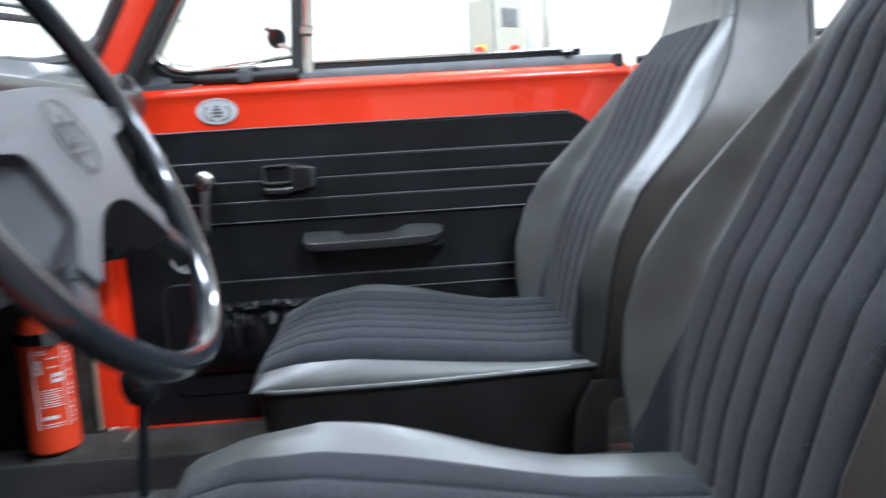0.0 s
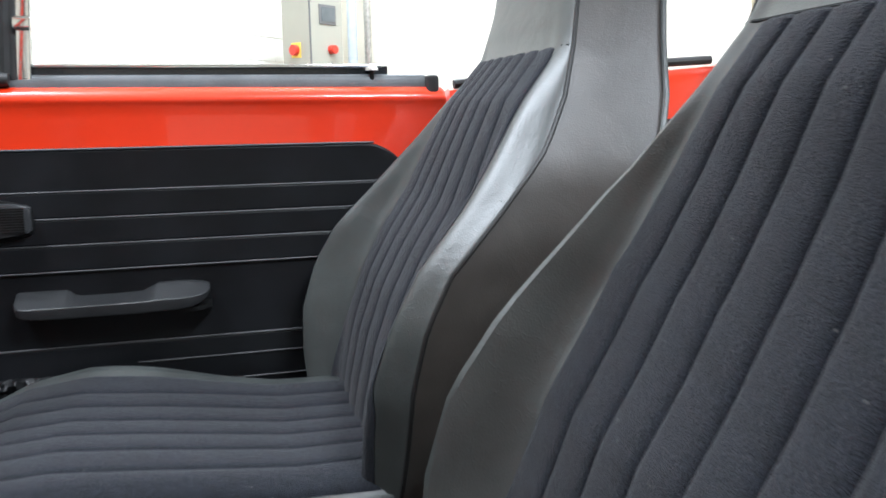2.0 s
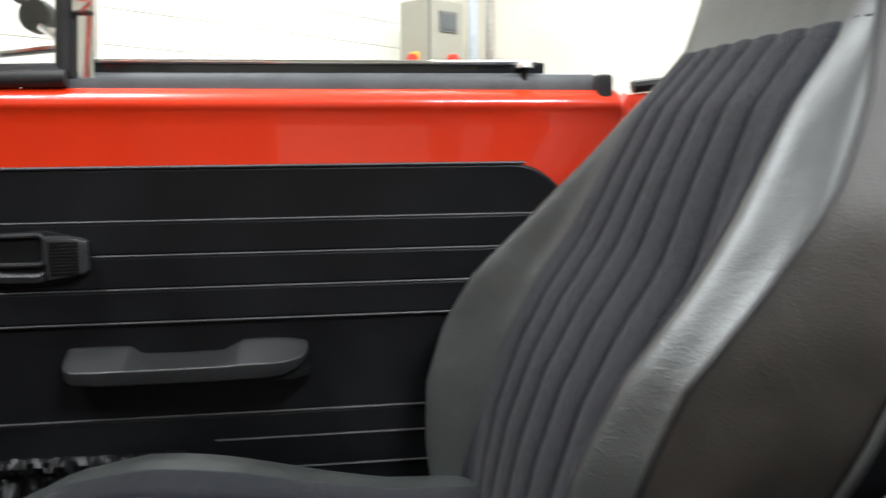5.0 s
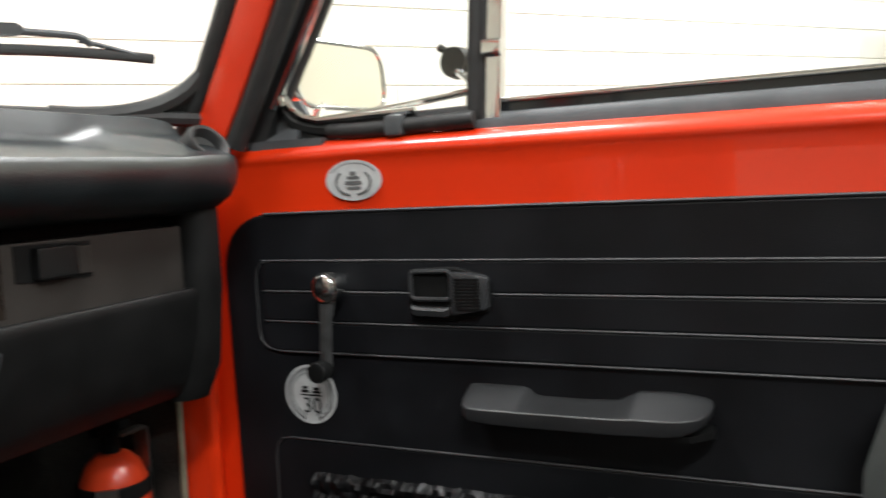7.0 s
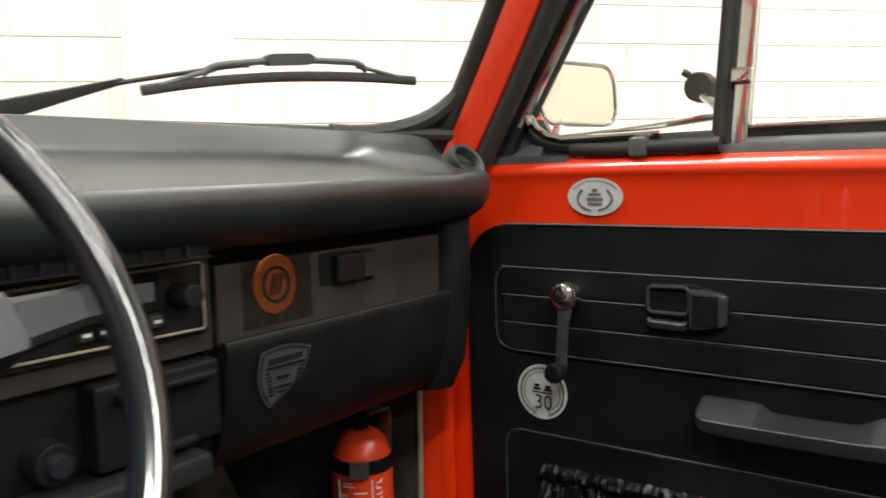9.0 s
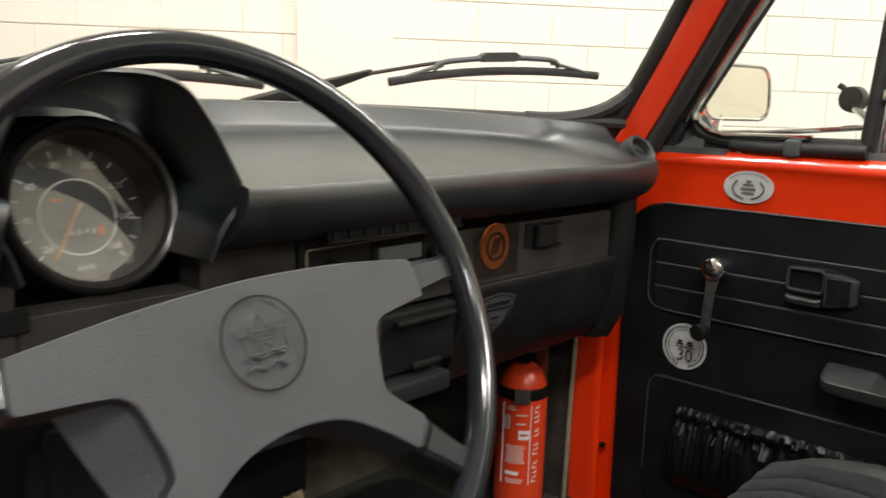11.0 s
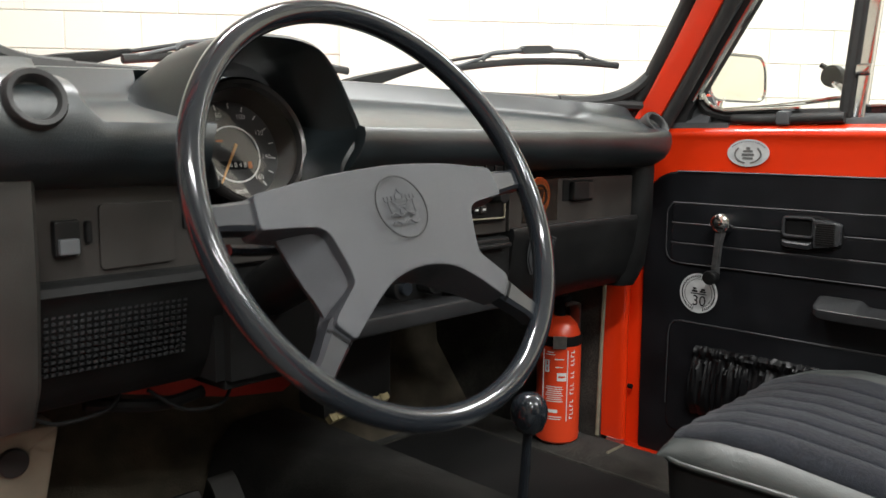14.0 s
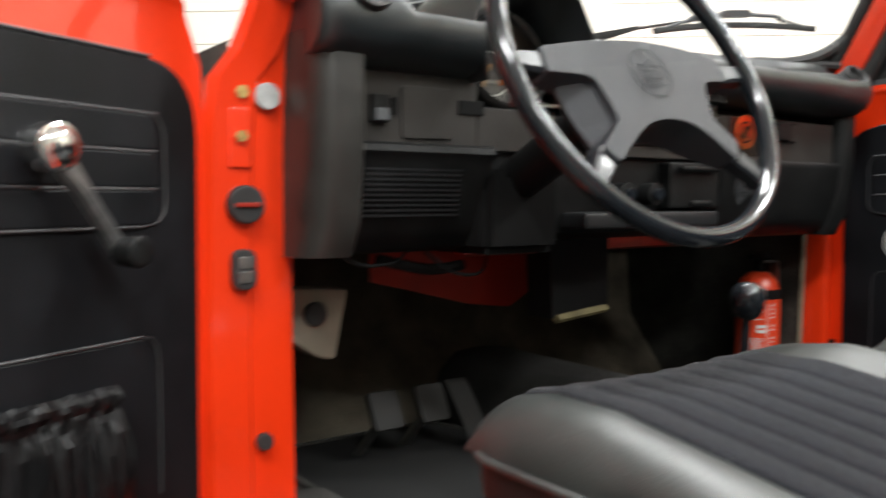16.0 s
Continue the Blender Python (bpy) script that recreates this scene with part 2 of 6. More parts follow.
def loft(bm, rings, closed=True, caps=True, loop=False):
    vs = [[bm.verts.new(p) for p in r] for r in rings]
    n = len(vs[0])
    pairs = list(zip(vs, vs[1:])) + ([(vs[-1], vs[0])] if loop else [])
    for r0, r1 in pairs:
        for i in range(n if closed else n - 1):
            j = (i + 1) % n
            bm.faces.new((r0[i], r0[j], r1[j], r1[i]))
    if caps and closed and not loop:
        bm.faces.new(vs[0][::-1])
        bm.faces.new(vs[-1])
    return bm


def cyl(bm, p, q, r0, r1=None, n=20, rim=0.0):
    r1 = r0 if r1 is None else r1
    d, a, b = ring_frame(p, q)
    p, q = Vector(p), Vector(q)
    st = [(p, r0), (q, r1)] if not rim else [(p, r0), (q - d * rim, r1), (q - d * rim * 0.3, r1 - rim * 0.3), (q, r1 - rim)]
    loft(bm, [[c + (a * math.cos(t) + b * math.sin(t)) * r for t in [2 * math.pi * i / n for i in range(n)]] for c, r in st])
    return bm


def tube(bm, pts, r, n=8, loop=False, flat=1.0, up=(0, 0, 1)):
    pts = [Vector(p) for p in pts]
    rs = r if isinstance(r, (list, tuple)) else [r] * len(pts)
    rings = []
    for i, p in enumerate(pts):
        prev = pts[i - 1] if (i or loop) else pts[i]
        nxt = pts[(i + 1) % len(pts)] if (i < len(pts) - 1 or loop) else pts[i]
        _, a, b = ring_frame(prev, nxt, up)
        rings.append([p + (a * math.cos(t) + b * math.sin(t) * flat) * rs[i] for t in [2 * math.pi * k / n for k in range(n)]])
    return loft(bm, rings, loop=loop)


def smooth_path(pts, k=6):
    """A rounded line through the points."""
    pts = [Vector(p) for p in pts]
    out = []
    for i in range(len(pts) - 1):
        p0, p1, p2, p3 = pts[max(i - 1, 0)], pts[i], pts[i + 1], pts[min(i + 2, len(pts) - 1)]
        for j in range(k):
            t = j / k
            out.append(0.5 * ((2 * p1) + (p2 - p0) * t + (2 * p0 - 5 * p1 + 4 * p2 - p3) * t * t + (3 * p1 - p0 - 3 * p2 + p3) * t ** 3))
    return out + [pts[-1]]


def round_poly(pts, r, k=5):
    """A polygon (2D) with its corners rounded; r may be one value or a list."""
    out = []
    n = len(pts)
    for i in range(n):
        p, a, b = Vector(pts[i]), Vector(pts[i - 1]), Vector(pts[(i + 1) % n])
        rr = r[i] if isinstance(r, (list, tuple)) else r
        if rr <= 0:
            out.append(tuple(p))
            continue
        u, v = (a - p).normalized(), (b - p).normalized()
        d = min(rr, (a - p).length * 0.49, (b - p).length * 0.49)
        s, e = p + u * d, p + v * d
        for j in range(k + 1):
            t = j / k
            out.append(tuple((1 - t) ** 2 * s + 2 * t * (1 - t) * p + t * t * e))
    return out


def slab(bm, poly, put, d0, d1, bevel=0.0):
    """A plate: 2D outline poly, put(a, b, d) gives the place; from depth d0 to d1 with a chamfered d1 edge."""
    c = Vector((sum(p[0] for p in poly) / len(poly), sum(p[1] for p in poly) / len(poly)))
    rings = [[put(p[0], p[1], d0) for p in poly]]
    if bevel:
        n = len(poly)
        ins = []
        for i in range(n):
            e = (Vector(poly[(i + 1) % n]) - Vector(poly[i - 1]))
            nn = Vector((-e.y, e.x)).normalized() if e.length > 1e-9 else Vector((0, 0))
            ins.append(nn)
        area = sum(poly[i - 1][0] * poly[i][1] - poly[i][0] * poly[i - 1][1] for i in range(n))
        sg = 1 if area > 0 else -1
        s = 1 if d1 > d0 else -1
        rings.append([put(p[0], p[1], d1 - s * bevel) for p in poly])
        rings.append([put(p[0] + sg * q.x * bevel * 0.3, p[1] + sg * q.y * bevel * 0.3, d1 - s * bevel * 0.3) for p, q in zip(poly, ins)])
        rings.append([put(p[0] + sg * q.x * bevel, p[1] + sg * q.y * bevel, d1) for p, q in zip(poly, ins)])
    else:
        rings.append([put(p[0], p[1], d1) for p in poly])
    return loft(bm, rings)


def text_bm(body, size, align="CENTER"):
    cu = bpy.data.curves.new("text", "FONT")
    cu.body, cu.size, cu.align_x, cu.align_y = body, size, align, "CENTER"
    ob = bpy.data.objects.new("text", cu)
    scene.collection.objects.link(ob)
    me = bpy.data.meshes.new_from_object(ob.evaluated_get(bpy.context.evaluated_depsgraph_get()))
    bm = bmesh.new()
    bm.from_mesh(me)
    bpy.data.objects.remove(ob)
    bpy.data.curves.remove(cu)
    bpy.data.meshes.remove(me)
    return bm


def lerp(x, xs, ys):
    return float(np.interp(x, xs, ys))


def circle2(cx, cy, r, n=40, ry=None):
    ry = ry or r
    return [(cx + r * math.cos(2 * math.pi * i / n), cy + ry * math.sin(2 * math.pi * i / n)) for i in range(n)]


XC = -0.055   # the car's middle


# ---------------------------------------------------------------- the hall
HALL = math.radians(40)
NA = Vector((math.sin(HALL), math.cos(HALL), 0))      # towards the block wall
NB = Vector((math.cos(HALL), -math.sin(HALL), 0))     # towards the side wall
DA, DB, ROOM, TOP = 2.45, 4.17, 9.0, 3.6


def hall_at(a, b, z):
    return NA * a + NB * b + Vector((0, 0, z))


def block_wall(name, put, length, label, near=None, mat=None):
    """A painted wall core; where near is given, its block courses in half bond stand 3 mm proud of the joints."""
    e = new(name)
    tagged(e, label, "wall", kind="structure")
    bm = bmesh.new()
    loft(bm, [[put(0, 0, d), put(length, 0, d), put(length, TOP, d), put(0, TOP, d)] for d in (0.006, 0.15)])
    part("wall_core", bm, mat or WALLP, e, smooth=False)
    if near is None:
        return e
    bh, bl, g, ch = 0.14, 0.28, 0.0035, 0.002
    o = put(0, 0, 0)
    ex, ez, ed = (put(1, 0, 0) - o), Vector((0, 0, 1)), (put(0, 0, 1) - o)

    def block(bm, cx, cz, w, h):
        rings = []
        for ins, d in ((0, 0.008), (0, 0.002), (ch, 0.0)):
            rings.append([o + ex * (cx + sx * (w / 2 - ins)) + ez * (cz + sz * (h / 2 - ins)) + ed * d for sx, sz in ((-1, -1), (1, -1), (1, 1), (-1, 1))])
        loft(bm, rings)

    proto = {}
    rest = bmesh.new()
    for r in range(int(TOP / bh)):
        for k in range(int(length / bl) + 1):
            x0 = max(0.0, k * bl - (bl / 2 if r % 2 else 0))
            x1 = min(length, (k + 1) * bl - (bl / 2 if r % 2 else 0))
            if x1 - x0 < 0.03:
                continue
            cx, cz, w = 0.5 * (x0 + x1), (r + 0.5) * bh, x1 - x0 - g
            if near[0] < cx < near[1] and near[2] < cz < near[3]:
                key = round(w, 3)
                if key not in proto:
                    bm = bmesh.new()
                    block(bm, 0, 0, w, bh - g)
                    bmesh.ops.translate(bm, verts=bm.verts, vec=-o)
                    ob = part("block", bm, WALLP, e, smooth=False)
                    proto[key] = ob.data
                    ob.location = o + ex * cx + ez * cz
                else:
                    ob = new("block", proto[key])
                    ob.parent = e
                    ob.location = o + ex * cx + ez * cz
            else:
                block(rest, cx, cz, w, bh - g)
    ob = part("block_courses", rest, WALLP, e, smooth=False)
    ob["kind"] = "stuff"
    return e


hall_floor = tagged(new("floor"), "grey concrete workshop floor under the car", "floor", kind="structure")
bm = bmesh.new()
loft(bm, [[hall_at(DA, DB, 0), hall_at(DA, DB - ROOM, 0), hall_at(DA - ROOM, DB - ROOM, 0), hall_at(DA - ROOM, DB, 0)],
          [hall_at(DA, DB, -0.1), hall_at(DA, DB - ROOM, -0.1), hall_at(DA - ROOM, DB - ROOM, -0.1), hall_at(DA - ROOM, DB, -0.1)]])
part("floor_slab", bm, CONCRETE, hall_floor, smooth=False)
bm = bmesh.new()
loft(bm, [[hall_at(DA, DB, TOP + d), hall_at(DA, DB - ROOM, TOP + d), hall_at(DA - ROOM, DB - ROOM, TOP + d), hall_at(DA - ROOM, DB, TOP + d)] for d in (0, 0.1)])
ceil_ob = part("ceiling", bm, CEIL, None, smooth=False)
tagged(ceil_ob, "plain white painted workshop ceiling", "ceiling", kind="structure")

wall_a = block_wall("wall_north", lambda s, z, d: hall_at(DA + d, DB - s, z), ROOM, "white painted block wall with flat pilaster", (2.2, 6.4, 0.75, 2.3))
block_wall("wall_east", lambda s, z, d: hall_at(DA - s, DB + d, z), ROOM, "cream-white painted block wall behind the car", None, WALLB)
# Unseen closing walls; south toned dark to cut bounce light, west left bright.
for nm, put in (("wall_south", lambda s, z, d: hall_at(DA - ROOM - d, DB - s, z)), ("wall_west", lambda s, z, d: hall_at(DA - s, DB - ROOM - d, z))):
    block_wall(nm, put, ROOM, "unseen plain cream wall closing the workshop", None, WALLB if nm == "wall_west" else WALLC)

# flat pilaster on the block wall
PIL = Vector((1.30, 2.12, 0))
ps = DB - PIL.dot(NB)
bm = bmesh.new()
loft(bm, [[hall_at(DA - d, DB - ps - w, z) for d, w in ((0.0, -0.17), (0.03, -0.17), (0.03, 0.17), (0.0, 0.17))] for z in (0.0, TOP - 0.002)])
part("pilaster", bm, WALLP, wall_a, "smooth painted pilaster", smooth=False)

for i, (a, b) in enumerate(((0.9, 2.6), (0.9, -0.6), (-2.2, 2.6), (-2.2, -0.6), (-4.6, 1.0))):
    lamp = thing("ceiling_light", "long white fluorescent ceiling light", "light", hall_at(a, b, TOP), group="ceiling lights")
    bm = bmesh.new()
    loft(bm, [[hall_at(a + s * 0.12, b + q * 0.8, TOP + d) for s, q in ((-1, -1), (1, -1), (1, 1), (-1, 1))] for d in (-0.07, -0.005)])
    part("housing", bm, CABINET, lamp, smooth=False)
    li = bpy.data.lights.new("tube_light", "AREA")
    li.shape, li.size, li.size_y, li.energy, li.color = "RECTANGLE", 1.5, 0.22, LAMP, (0.94, 0.98, 1.0)
    lo = new("tube_light", li)
    lo.location = hall_at(a, b, TOP - 0.08)
    lo.rotation_euler = (0, 0, -HALL)


# ---------------------------------------------------------------- car body
FLOOR_Z = 0.27
car = thing("car_body", "orange-red convertible car body, roof folded down", "car", (XC, 0, 0), kind="structure")


def mirror_x(x):
    return 2 * XC - x


def side_pts(side, pts):
    return [Vector((x if side > 0 else mirror_x(x), y, z)) for x, y, z in pts]


def post_y(z):
    """The windscreen post's front edge at a height."""
    return 0.536 - (z - 1.02) * 0.60


# floor pan, tunnel, sills, bulkhead
part("floor_pan", rbox(-0.74, 0.63, -1.3, 1.0, FLOOR_Z - 0.02, FLOOR_Z, 0.004), CARPET, car, "dark grey carpeted floor")
bm = bmesh.new()
prof = [(-0.13, 0), (-0.10, 0.10), (-0.06, 0.135), (0.0, 0.14), (0.06, 0.135), (0.10, 0.10), (0.13, 0)]
loft(bm, [[(XC + a, y, FLOOR_Z + b) for a, b in prof] for y in (-1.2, -0.3, 0.3, 0.7, 0.98)])
part("tunnel", bm, DARKCARPET, car, "carpeted centre tunnel")
bm = bmesh.new()
loft(bm, [[(x, 0.98, FLOOR_Z), (x, 1.10, FLOOR_Z + 0.15), (x, 1.12, 0.62), (x, 0.90, 0.72), (x, 0.88, 0.93), (x, 0.92, 0.93), (x, 0.94, 0.74), (x, 1.16, 0.64), (x, 1.16, FLOOR_Z - 0.02), (x, 0.98, FLOOR_Z - 0.02)] for x in (-0.74, -0.3, 0.2, 0.63)])
part("bulkhead", bm, FELT, car, "dark felt-lined front bulkhead")
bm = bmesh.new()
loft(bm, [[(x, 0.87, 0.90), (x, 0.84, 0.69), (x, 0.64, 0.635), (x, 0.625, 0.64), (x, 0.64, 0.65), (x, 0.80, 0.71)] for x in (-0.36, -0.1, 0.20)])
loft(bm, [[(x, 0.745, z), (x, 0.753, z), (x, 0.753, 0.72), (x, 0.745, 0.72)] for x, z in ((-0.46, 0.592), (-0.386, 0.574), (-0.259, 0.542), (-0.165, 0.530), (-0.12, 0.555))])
part("under_dash_panel", bm, RED_DULL_SHADED, car, "bare red panel under the dashboard")

for side in (1, -1):
    s = side
    # sill with carpeted hump
    bm = bmesh.new()
    loft(bm, [side_pts(s, [(0.44, y, FLOOR_Z), (0.46, y, 0.285), (0.50, y, 0.293), (0.57, y, 0.293), (0.575, y, 0.262)]) for y in (-1.2, 0.2, 0.45, 0.70)])
    part("sill_carpet", bm, CARPET, car, "grey carpet over the sill")
    bm = bmesh.new()
    loft(bm, [side_pts(s, [(0.575, y, 0.20), (0.575, y, 0.285), (0.60, y, 0.288), (0.655, y, 0.28), (0.66, y, 0.20)]) for y in (-1.2, 0.60)])
    part("sill", bm, RED, car, "painted red door sill")
    bm = bmesh.new()
    tube(bm, side_pts(s, [(0.50, 0.54, 0.295), (0.56, 0.54, 0.295)]), 0.003)
    part("carpet_seam", bm, PIPING, car, "beige carpet binding")
    # kick panel
    bm = bmesh.new()
    loft(bm, [side_pts(s, [(0.565, 0.605, z), (0.565, 1.14, z), (0.60, 1.14, z), (0.60, 0.605, z)]) for z in (0.255, 0.95)])
    part("kick_panel", bm, CARPET, car, "grey carpet kick panel with beige edge")
    bm = bmesh.new()
    tube(bm, side_pts(s, [(0.563, 0.607, 0.30), (0.563, 0.604, 0.5), (0.563, 0.600, 0.70)]), 0.0045, 8)
    part("kick_binding", bm, PIPING, car, "beige binding strip")
    # hinge pillar: rounded inner edge, jamb face behind the door
    bm = bmesh.new()
    rings = []
    shape = ((0.30, 0.548, 0.572, 0.70), (0.55, 0.552, 0.572, 0.70), (0.80, 0.548, 0.572, 0.695), (0.93, 0.535, 0.568, 0.675), (0.985, 0.515, 0.563, 0.650))
    if s < 0:
        shape = ((0.30, 0.548, 0.572, 0.70), (0.55, 0.552, 0.572, 0.70), (0.80, 0.548, 0.572, 0.695), (0.87, 0.543, 0.571, 0.690), (0.905, 0.539, 0.569, 0.664), (0.94, 0.531, 0.567, 0.652), (0.985, 0.515, 0.563, 0.642), (1.03, 0.492, 0.564, 0.634), (1.08, 0.462, 0.568, 0.626))
    for z, y, xi, xo in shape:
        if s > 0:
            rings.append(side_pts(s, [(xi, y + 0.055, z), (xi, y + 0.014, z), (xi + 0.004, y + 0.005, z), (xi + 0.012, y + 0.002, z), (xi + 0.022, y + 0.006, z), (xi + 0.024, y + 0.030, z), (xo, y + 0.032, z), (xo, y + 0.07, z)]))
        else:
            rings.append(side_pts(s, [(xi, y + 0.055, z), (xi, y + 0.02, z), (xi + 0.006, y + 0.006, z), (xi + 0.018, y, z), (xo - 0.062, y - 0.002, z), (xo - 0.058, y - 0.006, z), (xo - 0.05, y - 0.006, z), (xo - 0.01, y - 0.008, z), (xo, y + 0.004, z), (xo - 0.014, y + 0.06, z)]))
    loft(bm, rings)
    part("hinge_pillar", bm, RED, car, "orange-red painted door hinge pillar")
    # windscreen post
    bm = bmesh.new()
    rings = []
    for k in (0.0, 0.2, 0.4, 0.6, 0.8, 1.0):
        z = 0.965 + k * 0.40
        y0 = post_y(z)
        w = 0.058
        x = 0.575 - 0.05 * k * k
        rings.append(side_pts(s, [(x + 0.01, y0 + 0.004, z), (x - 0.004, y0 - 0.006, z), (x - 0.005, y0 - w * 0.5, z), (x, y0 - w, z), (x + 0.02, y0 - w - 0.004, z), (x + 0.06, y0 - w + 0.012, z), (x + 0.06, y0 - 0.005, z), (x + 0.03, y0 + 0.012, z)]))
    loft(bm, rings)
    part("windscreen_post", bm, RED, car, "raked red windscreen post")
    ks = [0.02 + 0.98 * i / 8 for i in range(9)]
    bm = bmesh.new()
    tube(bm, side_pts(s, [(0.578 - 0.05 * k * k, post_y(0.965 + 0.4 * k) + 0.014, 0.965 + 0.4 * k) for k in ks]), 0.015, 10)
    part("post_seal", bm, RUBBER, car, "black windscreen rubber")
    bm = bmesh.new()
    tube(bm, side_pts(s, [(0.588 - 0.05 * k * k, post_y(0.965 + 0.4 * k) - 0.072, 0.965 + 0.4 * k) for k in ks]), 0.0145, 10)
    part("door_seal", bm, RUBBER, car, "black rubber door seal on the post")
    # quarter panel behind the door, rising to the rear
    def rise(y):
        return 0.08 * (-0.545 - y)

    bm = bmesh.new()
    prof = ((0.600, 0.25), (0.600, 0.885), (0.601, 0.955), (0.608, 0.968), (0.620, 0.972), (0.66, 0.962), (0.70, 0.90), (0.70, 0.25))
    loft(bm, [side_pts(s, [(x, y, z + (rise(y) if z > 0.8 else 0)) for x, z in prof]) for y in (-0.516, -0.8, -1.05, -1.35)])
    part("quarter_panel", bm, RED, car, "orange-red rear quarter panel")
    bm = bmesh.new()
    loft(bm, [side_pts(s, [(0.599, y, 0.31), (0.595, y, 0.31), (0.595, y, 0.881 + rise(y)), (0.599, y, 0.881 + rise(y))]) for y in (-0.522, -1.34)])
    qt = part("quarter_trim", bm, TRIM, car, "black ribbed vinyl quarter trim")
    for z0, z1 in ((0.33, 0.70), (0.705, 0.745), (0.75, 0.79), (0.795, 0.835), (0.84, 0.88)):
        bm = bmesh.new()
        loft(bm, [side_pts(s, [(0.596, y, z0 + rise(y)), (0.592, y, z0 + 0.002 + rise(y)), (0.589, y, z0 + 0.008 + rise(y)), (0.589, y, z1 - 0.008 + rise(y)), (0.592, y, z1 - 0.002 + rise(y)), (0.596, y, z1 + rise(y))]) for y in (-0.53, -1.34)])
        part("padded_bar", bm, TRIM, qt)
    bm = bmesh.new()
    tube(bm, side_pts(s, [(0.612, -0.525, 0.976), (0.612, -0.8, 0.985 + rise(-0.8)), (0.612, -1.02, 0.980 + rise(-1.02))]), 0.008, 8)
    part("quarter_seal", bm, RUBBER, car, "black rubber window seal")

# windscreen: curved pane, bottom rubber, header
XW = 0.63


def screen_y(x):
    return 0.735 - 0.20 * (abs(x - XC) / XW) ** 2.2


def screen_row(k, dy=0.0, n=24):
    out = []
    for i in range(n + 1):
        x = XC - XW + 2 * XW * i / n
        xx = XC + (x - XC) * (1 - 0.20 * k)
        z = 1.012 + 0.012 * (1 - (abs(x - XC) / XW) ** 2) + 0.34 * k
        out.append(Vector((xx, screen_y(x) - 0.235 * k + dy, z)))
    return out


bm = bmesh.new()
loft(bm, [screen_row(k / 6) for k in range(7)], closed=False)
w_ob = part("windscreen", bm, GLASS, car, "clear curved windscreen glass")
w_ob.visible_shadow = False
bm = bmesh.new()
tube(bm, screen_row(0, 0.003), 0.010, 8)
part("screen_rubber", bm, RUBBER, car, "black windscreen rubber")
for s in (1, -1):
    corner = side_pts(s, [(0.574, post_y(1.0) + 0.014, 1.006)])[0]
    base = [p for p in screen_row(0, 0.003) if (p.x - XC) * s < 0.50]
    base = max(base, key=lambda p: (p.x - XC) * s)
    top_ = side_pts(s, [(0.576, post_y(1.095) + 0.012, 1.095)])[0]
    arc = [base.lerp(corner, k / 10).lerp(corner.lerp(top_, k / 10), k / 10) for k in range(11)]
    bm = bmesh.new()
    tube(bm, arc, 0.0125, 8)
    part("corner_rubber", bm, RUBBER, car, "black windscreen rubber rounding the corner")
    bm = bmesh.new()
    loft(bm, [[a + Vector((0, 0.004, 0)), a - Vector((0, 0.004, 0)), a.lerp(corner, 0.98) - Vector((0, 0.004, 0)), a.lerp(corner, 0.98) + Vector((0, 0.004, 0))] for a in arc[1:-1]])
    part("corner_fill", bm, RUBBER, car, "black rubber in the screen corner")
bm = bmesh.new()
tube(bm, screen_row(1.0), 0.022, 8)
part("windscreen_header", bm, RED, car, "red windscreen frame header")
# cowl and bonnet ahead of the screen
bm = bmesh.new()
rows = []
for f, z in ((0.0, 0.945), (0.10, 0.94), (0.35, 0.93), (0.8, 0.82), (1.1, 0.66)):
    rows.append([Vector((XC + (p.x - XC) * (1.03 - 0.25 * f), p.y + 0.012 + f, z - 0.10 * (abs(p.x - XC) / XW) ** 3 * min(1, f * 3))) for p in screen_row(0)])
loft(bm, rows, closed=False)
part("bonnet", bm, RED, car, "orange-red bonnet")
for side in (1, -1):
    bm = bmesh.new()
    rows = []
    for a in range(13):
        t = a / 12
        y = 0.60 + 1.25 * t
        top = 0.62 + 0.22 * math.sin(math.pi * min(1, t * 1.0)) ** 0.8
        rows.append(side_pts(side, [(0.615, y, top - 0.05), (0.65, y, top), (0.70, y, top - 0.02), (0.77, y, top - 0.12), (0.79, y, 0.35)]))
    loft(bm, rows, closed=False)
    part("front_wing", bm, RED, car, "rounded red front wing")

# driver's jamb fittings
PLUG = material("plug_grey", (0.42, 0.43, 0.42), 0.5, var=0.15, scale=120)
BRASS = material("yellow_bolt", (0.55, 0.38, 0.14), 0.4, metal=0.6, var=0.3, scale=120)
cap_at = Vector((-0.727, 0.541, 0.853))
bm = bmesh.new()
cyl(bm, cap_at, cap_at + Vector((0, -0.006, 0)), 0.0165, n=24, rim=0.002)
part("blanking_plug", bm, PLUG, car, "grey plastic blanking plug")
bm = bmesh.new()
cyl(bm, (-0.760, 0.545, 0.856), (-0.760, 0.534, 0.856), 0.0085, n=6)
cyl(bm, (-0.762, 0.545, 0.803), (-0.762, 0.531, 0.803), 0.0075, n=6)
part("hinge_bolt", bm, BRASS, car, "yellowed hinge bolt")
bm = bmesh.new()
cyl(bm, (-0.757, 0.545, 0.721), (-0.757, 0.530, 0.721), 0.0235, n=26, rim=0.004)
part("door_buffer", bm, RUBBER, car, "round black rubber buffer")
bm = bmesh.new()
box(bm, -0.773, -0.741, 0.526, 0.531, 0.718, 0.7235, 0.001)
part("buffer_slot", bm, RED_DULL_SHADED, car, "reddish slot of the buffer")
part("hinge_leaf", rbox(-0.776, -0.748, 0.5375, 0.546, 0.765, 0.838, 0.003), RED, car, "red painted hinge leaf")
bm = bmesh.new()
